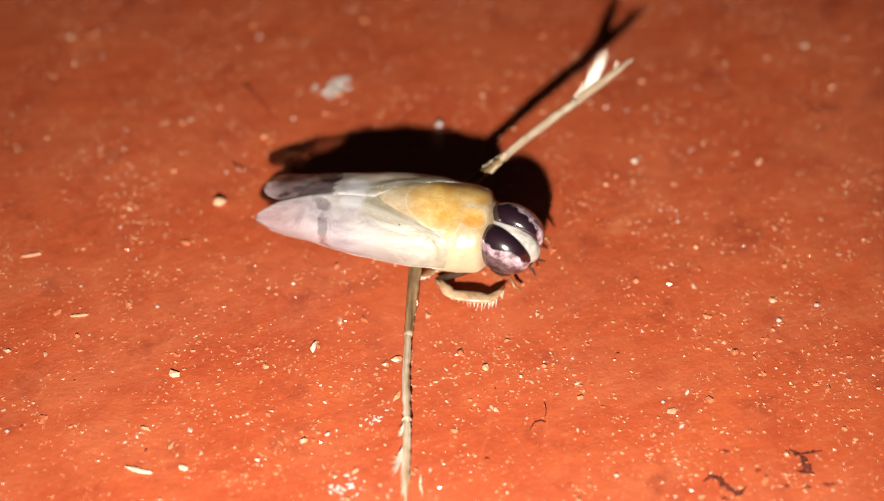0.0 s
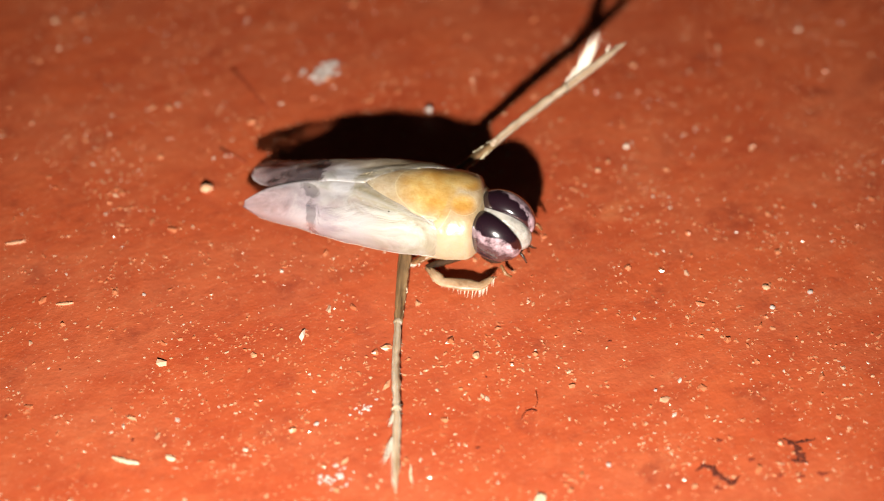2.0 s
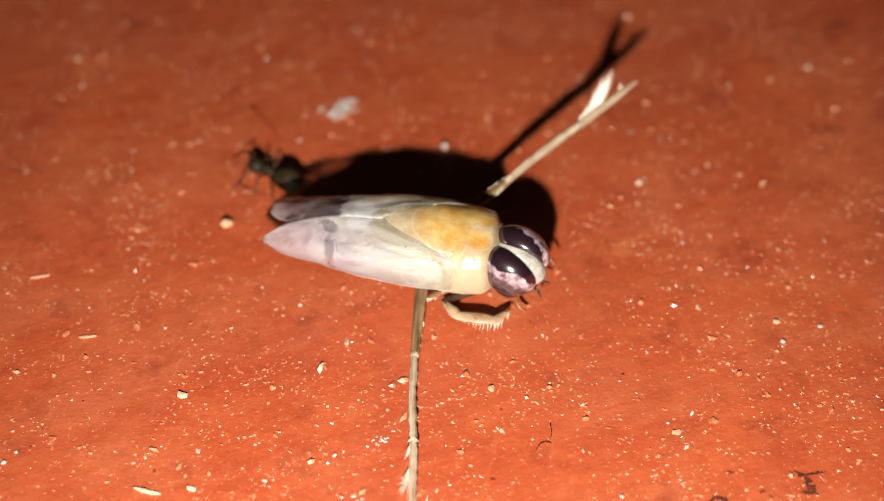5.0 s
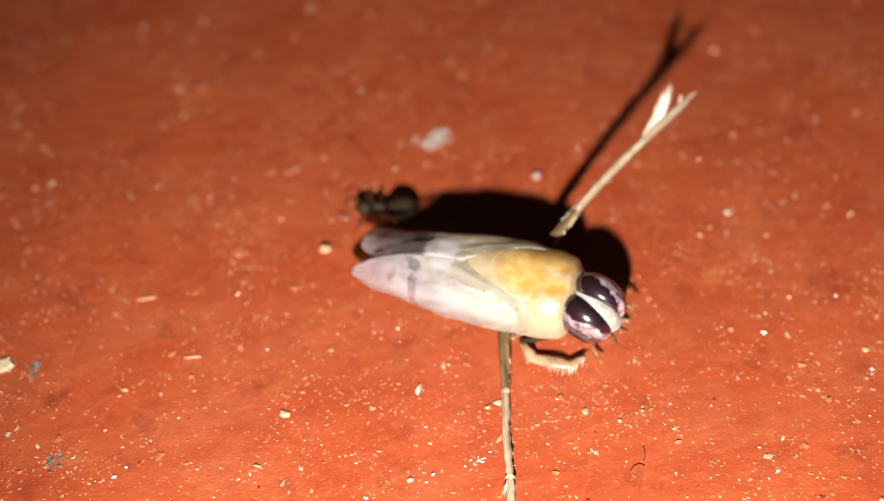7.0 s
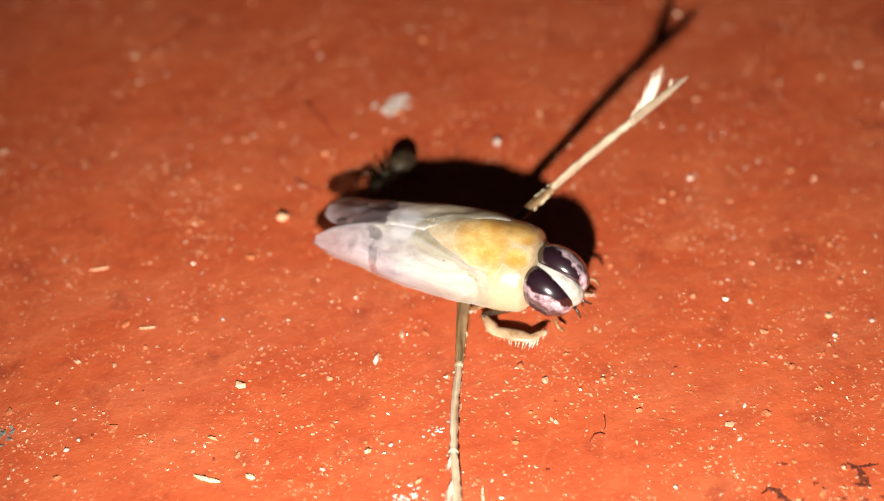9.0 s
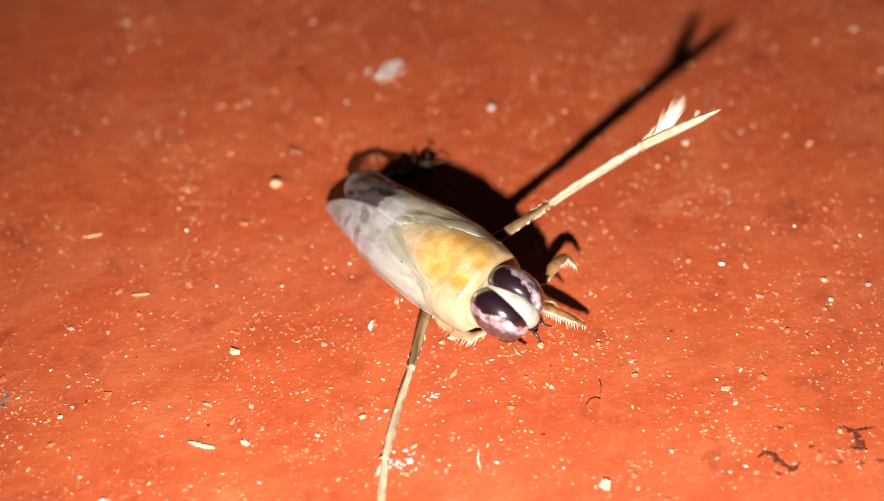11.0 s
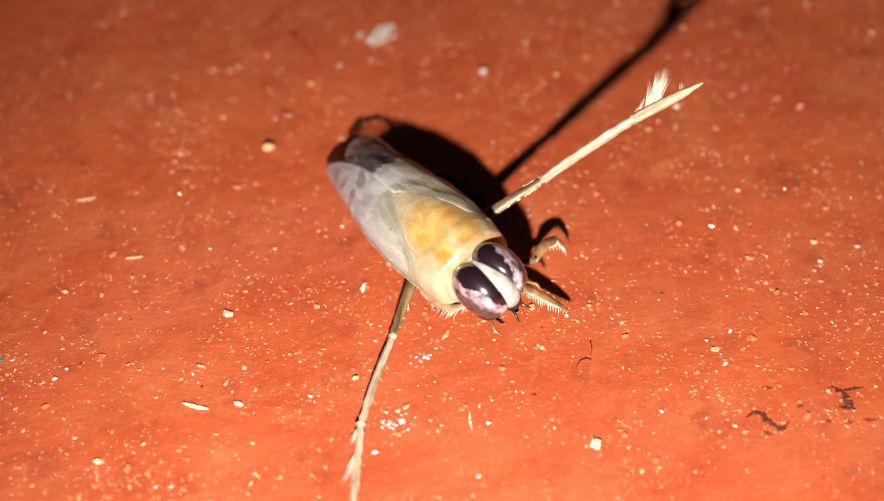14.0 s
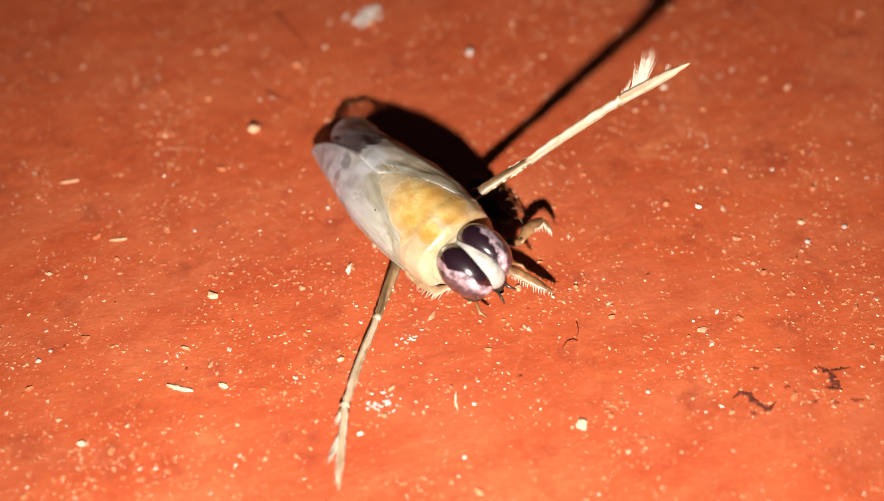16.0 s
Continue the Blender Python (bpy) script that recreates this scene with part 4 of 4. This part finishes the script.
# ---- movement ----
# seconds, x, y, z (mm), roll, pitch and heading of the bug
BUG = [
    (0, -1.37, -0.1, 0.68, 7.6, 1.5, -11.5), (6.7, -1.37, -0.1, 0.68, 7.6, 1.5, -11.5), (6.8, -1.65, -0.5, 0.63, 11, 3, -13), (6.95, -1.76, -0.65, 0.64, 12.8, 0.6, -16.5),
    (9.2, -1.6, -0.86, 0.68, 12.2, -1, -20.5), (9.3, -1.65, -0.85, 0.6, 14, -2, -23), (9.4, -2, -1.4, 0.58, 22, -4, -33), (9.5, -2.52, -2.22, 0.58, 21, -7.5, -54),
    (9.6, -2.2, -2.3, 0.56, 25, -7, -48), (9.7, -1.54, -2, 0.58, 21.3, -6.2, -41.2), (10.2, -1.7, -2.15, 0.57, 21, -5, -43), (11.8, -1.96, -2.5, 0.54, 20, -4, -49.5),
    (12.5, -1.93, -2.72, 0.54, 18.5, -4, -51.5), (14.5, -1.98, -2.78, 0.54, 18.5, -3.5, -52.5), (16, -1.98, -2.78, 0.54, 18.5, -3.5, -52.8),
]
# seconds, then yaw and rise of thigh, shin and foot in the bug's space
RIGHT = [
    (0, (-83, -6), (-78, 7), (-78, 4)),
    (6.7, (-83, -6), (-78, 7), (-78, 4)),
    (6.8, (-77, 1), (-79, 9), (-81, 8)),
    (6.95, (-71, 3), (-70, 10), (-73, 7)),
    (9.2, (-74, 1), (-72, 10), (-65, 6)),
    (9.3, (-74, 3), (-78, 11), (-72, 8)),
    (9.4, (-73, 14), (-67, 16), (-68, 15)),
    (9.5, (-42, 6), (-45, 7), (-46, 8)),
    (9.6, (-51, 9), (-55, 14), (-50, 11)),
    (9.7, (-69, 10), (-63, 14), (-58, 12)),
    (11.5, (-54, 6), (-53, 10), (-43, 6)),
    (12.5, (-54, 6), (-53, 10), (-43, 6)),
    (14.5, (-54, 6), (-51, 10), (-38, 6)),
    (16, (-54, 6), (-51, 10), (-38, 6)),
]
LEFT = [
    (0, (50, 12), (55, 2), (51, 8)),
    (6.7, (50, 12), (55, 2), (51, 8)),
    (6.8, (72, 12), (82, 9), (93, -4)),
    (6.95, (67, 11), (65, 7), (63, 4)),
    (9.2, (60, 9), (56, 12), (65, -3)),
    (9.3, (66, 9), (94, 12), (110, -15)),
    (9.4, (57, 13), (61, 26), (76, -10)),
    (9.5, (88, 6), (74, 24), (74, -4)),
    (9.6, (57, -3), (62, 15), (48, 7)),
    (9.7, (55, 10), (57, 21), (65, -13)),
    (11.5, (80, -7), (75, -2), (49, 19)),
    (12.5, (80, -7), (75, -2), (49, 19)),
    (13, (70, 11), (76, 6), (44, 31)),
    (14.5, (70, 11), (76, 6), (44, 31)),
    (16, (70, 11), (76, 6), (44, 31)),
]
# seconds, shift from the hip (mm), roll and yaw of the small legs
FOLDS = [
    (right_front, [(0, 0.2, -0.18, -0.1, 0, 0), (9.2, 0.2, -0.18, -0.1, 0, 0), (9.5, -0.6, 0.7, -0.1, 0, 5), (9.7, -0.1, 0.1, 0, 0, 4), (11.5, -0.60, 0.45, -0.15, 0, 5), (16, -0.60, 0.45, -0.15, 0, 5)]),
    (left_front, [(0, -0.9, -0.6, 0.1, 0, 0), (6.7, -0.9, -0.6, 0.1, 0, 0), (6.9, -0.55, -0.6, 0.0, 0, 0), (9.3, -0.55, -0.6, 0.0, 0, 0), (9.5, 0.5, 0.7, -0.35, 0, 0), (9.6, 0.2, 0.2, -0.1, 0, 0), (9.7, 0, 0, 0, 0, -5), (11.5, 0, 0, 0, 0, 0), (16, 0, 0, 0, 0, 0)]),
    (left_middle, [(0, -0.6, -1.3, 0.2, 0, 0), (6.7, -0.6, -1.3, 0.2, 0, 0), (9.3, -0.4, -0.9, 0.1, 0, 0), (9.4, 0.0, 0.2, -0.1, 15, -8), (9.5, 0.5, 1.1, -0.3, 35, -20), (9.6, 0.2, 0.3, -0.1, 12, -10), (9.7, 0, -0.2, 0, 0, -10), (11.5, 0, 0, 0, 0, 0), (16, 0, 0, 0, 0, 0)]),
]
# seconds, tilt and turn of the bug's head
HEAD = [(0, 13, -21), (9.3, 13, -21), (9.5, 4, 2), (9.7, 4, 2), (11.5, 2, 7), (16, 2, 7)]
# seconds, x, y (mm), heading of the ant
ANT = [
    (0, -4.6, 2.40, 150), (3.4, -4.6, 2.40, 150), (4.4, -5.8, 3.80, 140), (5.3, -6.45, 4.60, 150), (5.5, -6.45, 4.60, 145), (6.0, -6.55, 4.62, 140), (6.5, -6.9, 4.50, 110),
    (7.0, -5.8, 4.15, 178), (7.3, -4.85, 4.00, 235), (7.6, -4.15, 3.85, 268), (8.0, -3.65, 3.40, 262), (8.5, -3.25, 3.35, 240), (9.0, -4.12, 4.35, 232), (9.3, -4.05, 4.35, 262),
    (9.5, -4.1, 3.45, 225), (9.7, -3.8, 3.45, 195), (10.2, -3.65, 3.00, 135), (10.7, -3.4, 2.55, 75), (11.2, -3.15, 2.10, 20), (11.8, -2.9, 1.60, -30), (12.5, -2.6, 1.0, 20), (13.0, -2.1, 0.50, -20), (13.5, -1.7, 0.15, -50),
    (14.0, -1.1, -0.30, -40), (14.5, -0.6, 0.10, 10), (15.0, -0.25, 0.0, -20), (15.5, 0.0, -0.85, -60), (16.0, 0.35, -1.70, -60),
]


def aim(yaw, rise):
    return Matrix.Rotation(radians(yaw), 4, "Z") @ Matrix.Rotation(radians(-rise), 4, "Y")


def motions():
    walk(bug, [(t, pose(x * MM, y * MM, z * MM, rx, ry, rz)) for t, x, y, z, rx, ry, rz in BUG])
    for (leg, hip), table in FOLDS:
        walk(leg, [(t, pose((hip.x + x) * MM, (hip.y + y) * MM, (hip.z + z) * MM, roll, 0, yaw)) for t, x, y, z, roll, yaw in table])
    neck = Vector((2.9, 0, 1.2)) * MM
    walk(bug_head, [(t, Matrix.Translation(neck) @ pose(0, 0, 0, tilt, 0, yaw) @ Matrix.Translation(-neck)) for t, tilt, yaw in HEAD])
    right_middle[0].location = right_middle[1] * MM
    walk(ant, [(t, pose(x * MM, y * MM, 0, 0, 0, rz)) for t, x, y, rz in ANT])
    for (leg, shin, foot, fringe), side, table in ((right_leg, -1, RIGHT), (left_leg, 1, LEFT)):
        thighs, shins, feet = [], [], []
        for t, a, b, c in table:
            thigh = Matrix.Translation(Vector(HIP[side]) * MM) @ aim(*a)
            turn = thigh.to_3x3().inverted().to_4x4()
            lower = Matrix.Translation((FEMUR_LEN * MM, 0, 0)) @ turn @ aim(*b)
            end = Matrix.Translation(lower @ Vector((TIBIA_LEN * MM, 0, 0))) @ turn @ aim(*c)
            thighs.append((t, thigh))
            shins.append((t, lower))
            feet.append((t, end))
        walk(leg, thighs)
        walk(shin, shins)
        walk(foot, feet)
        walk(fringe, feet)


motions()
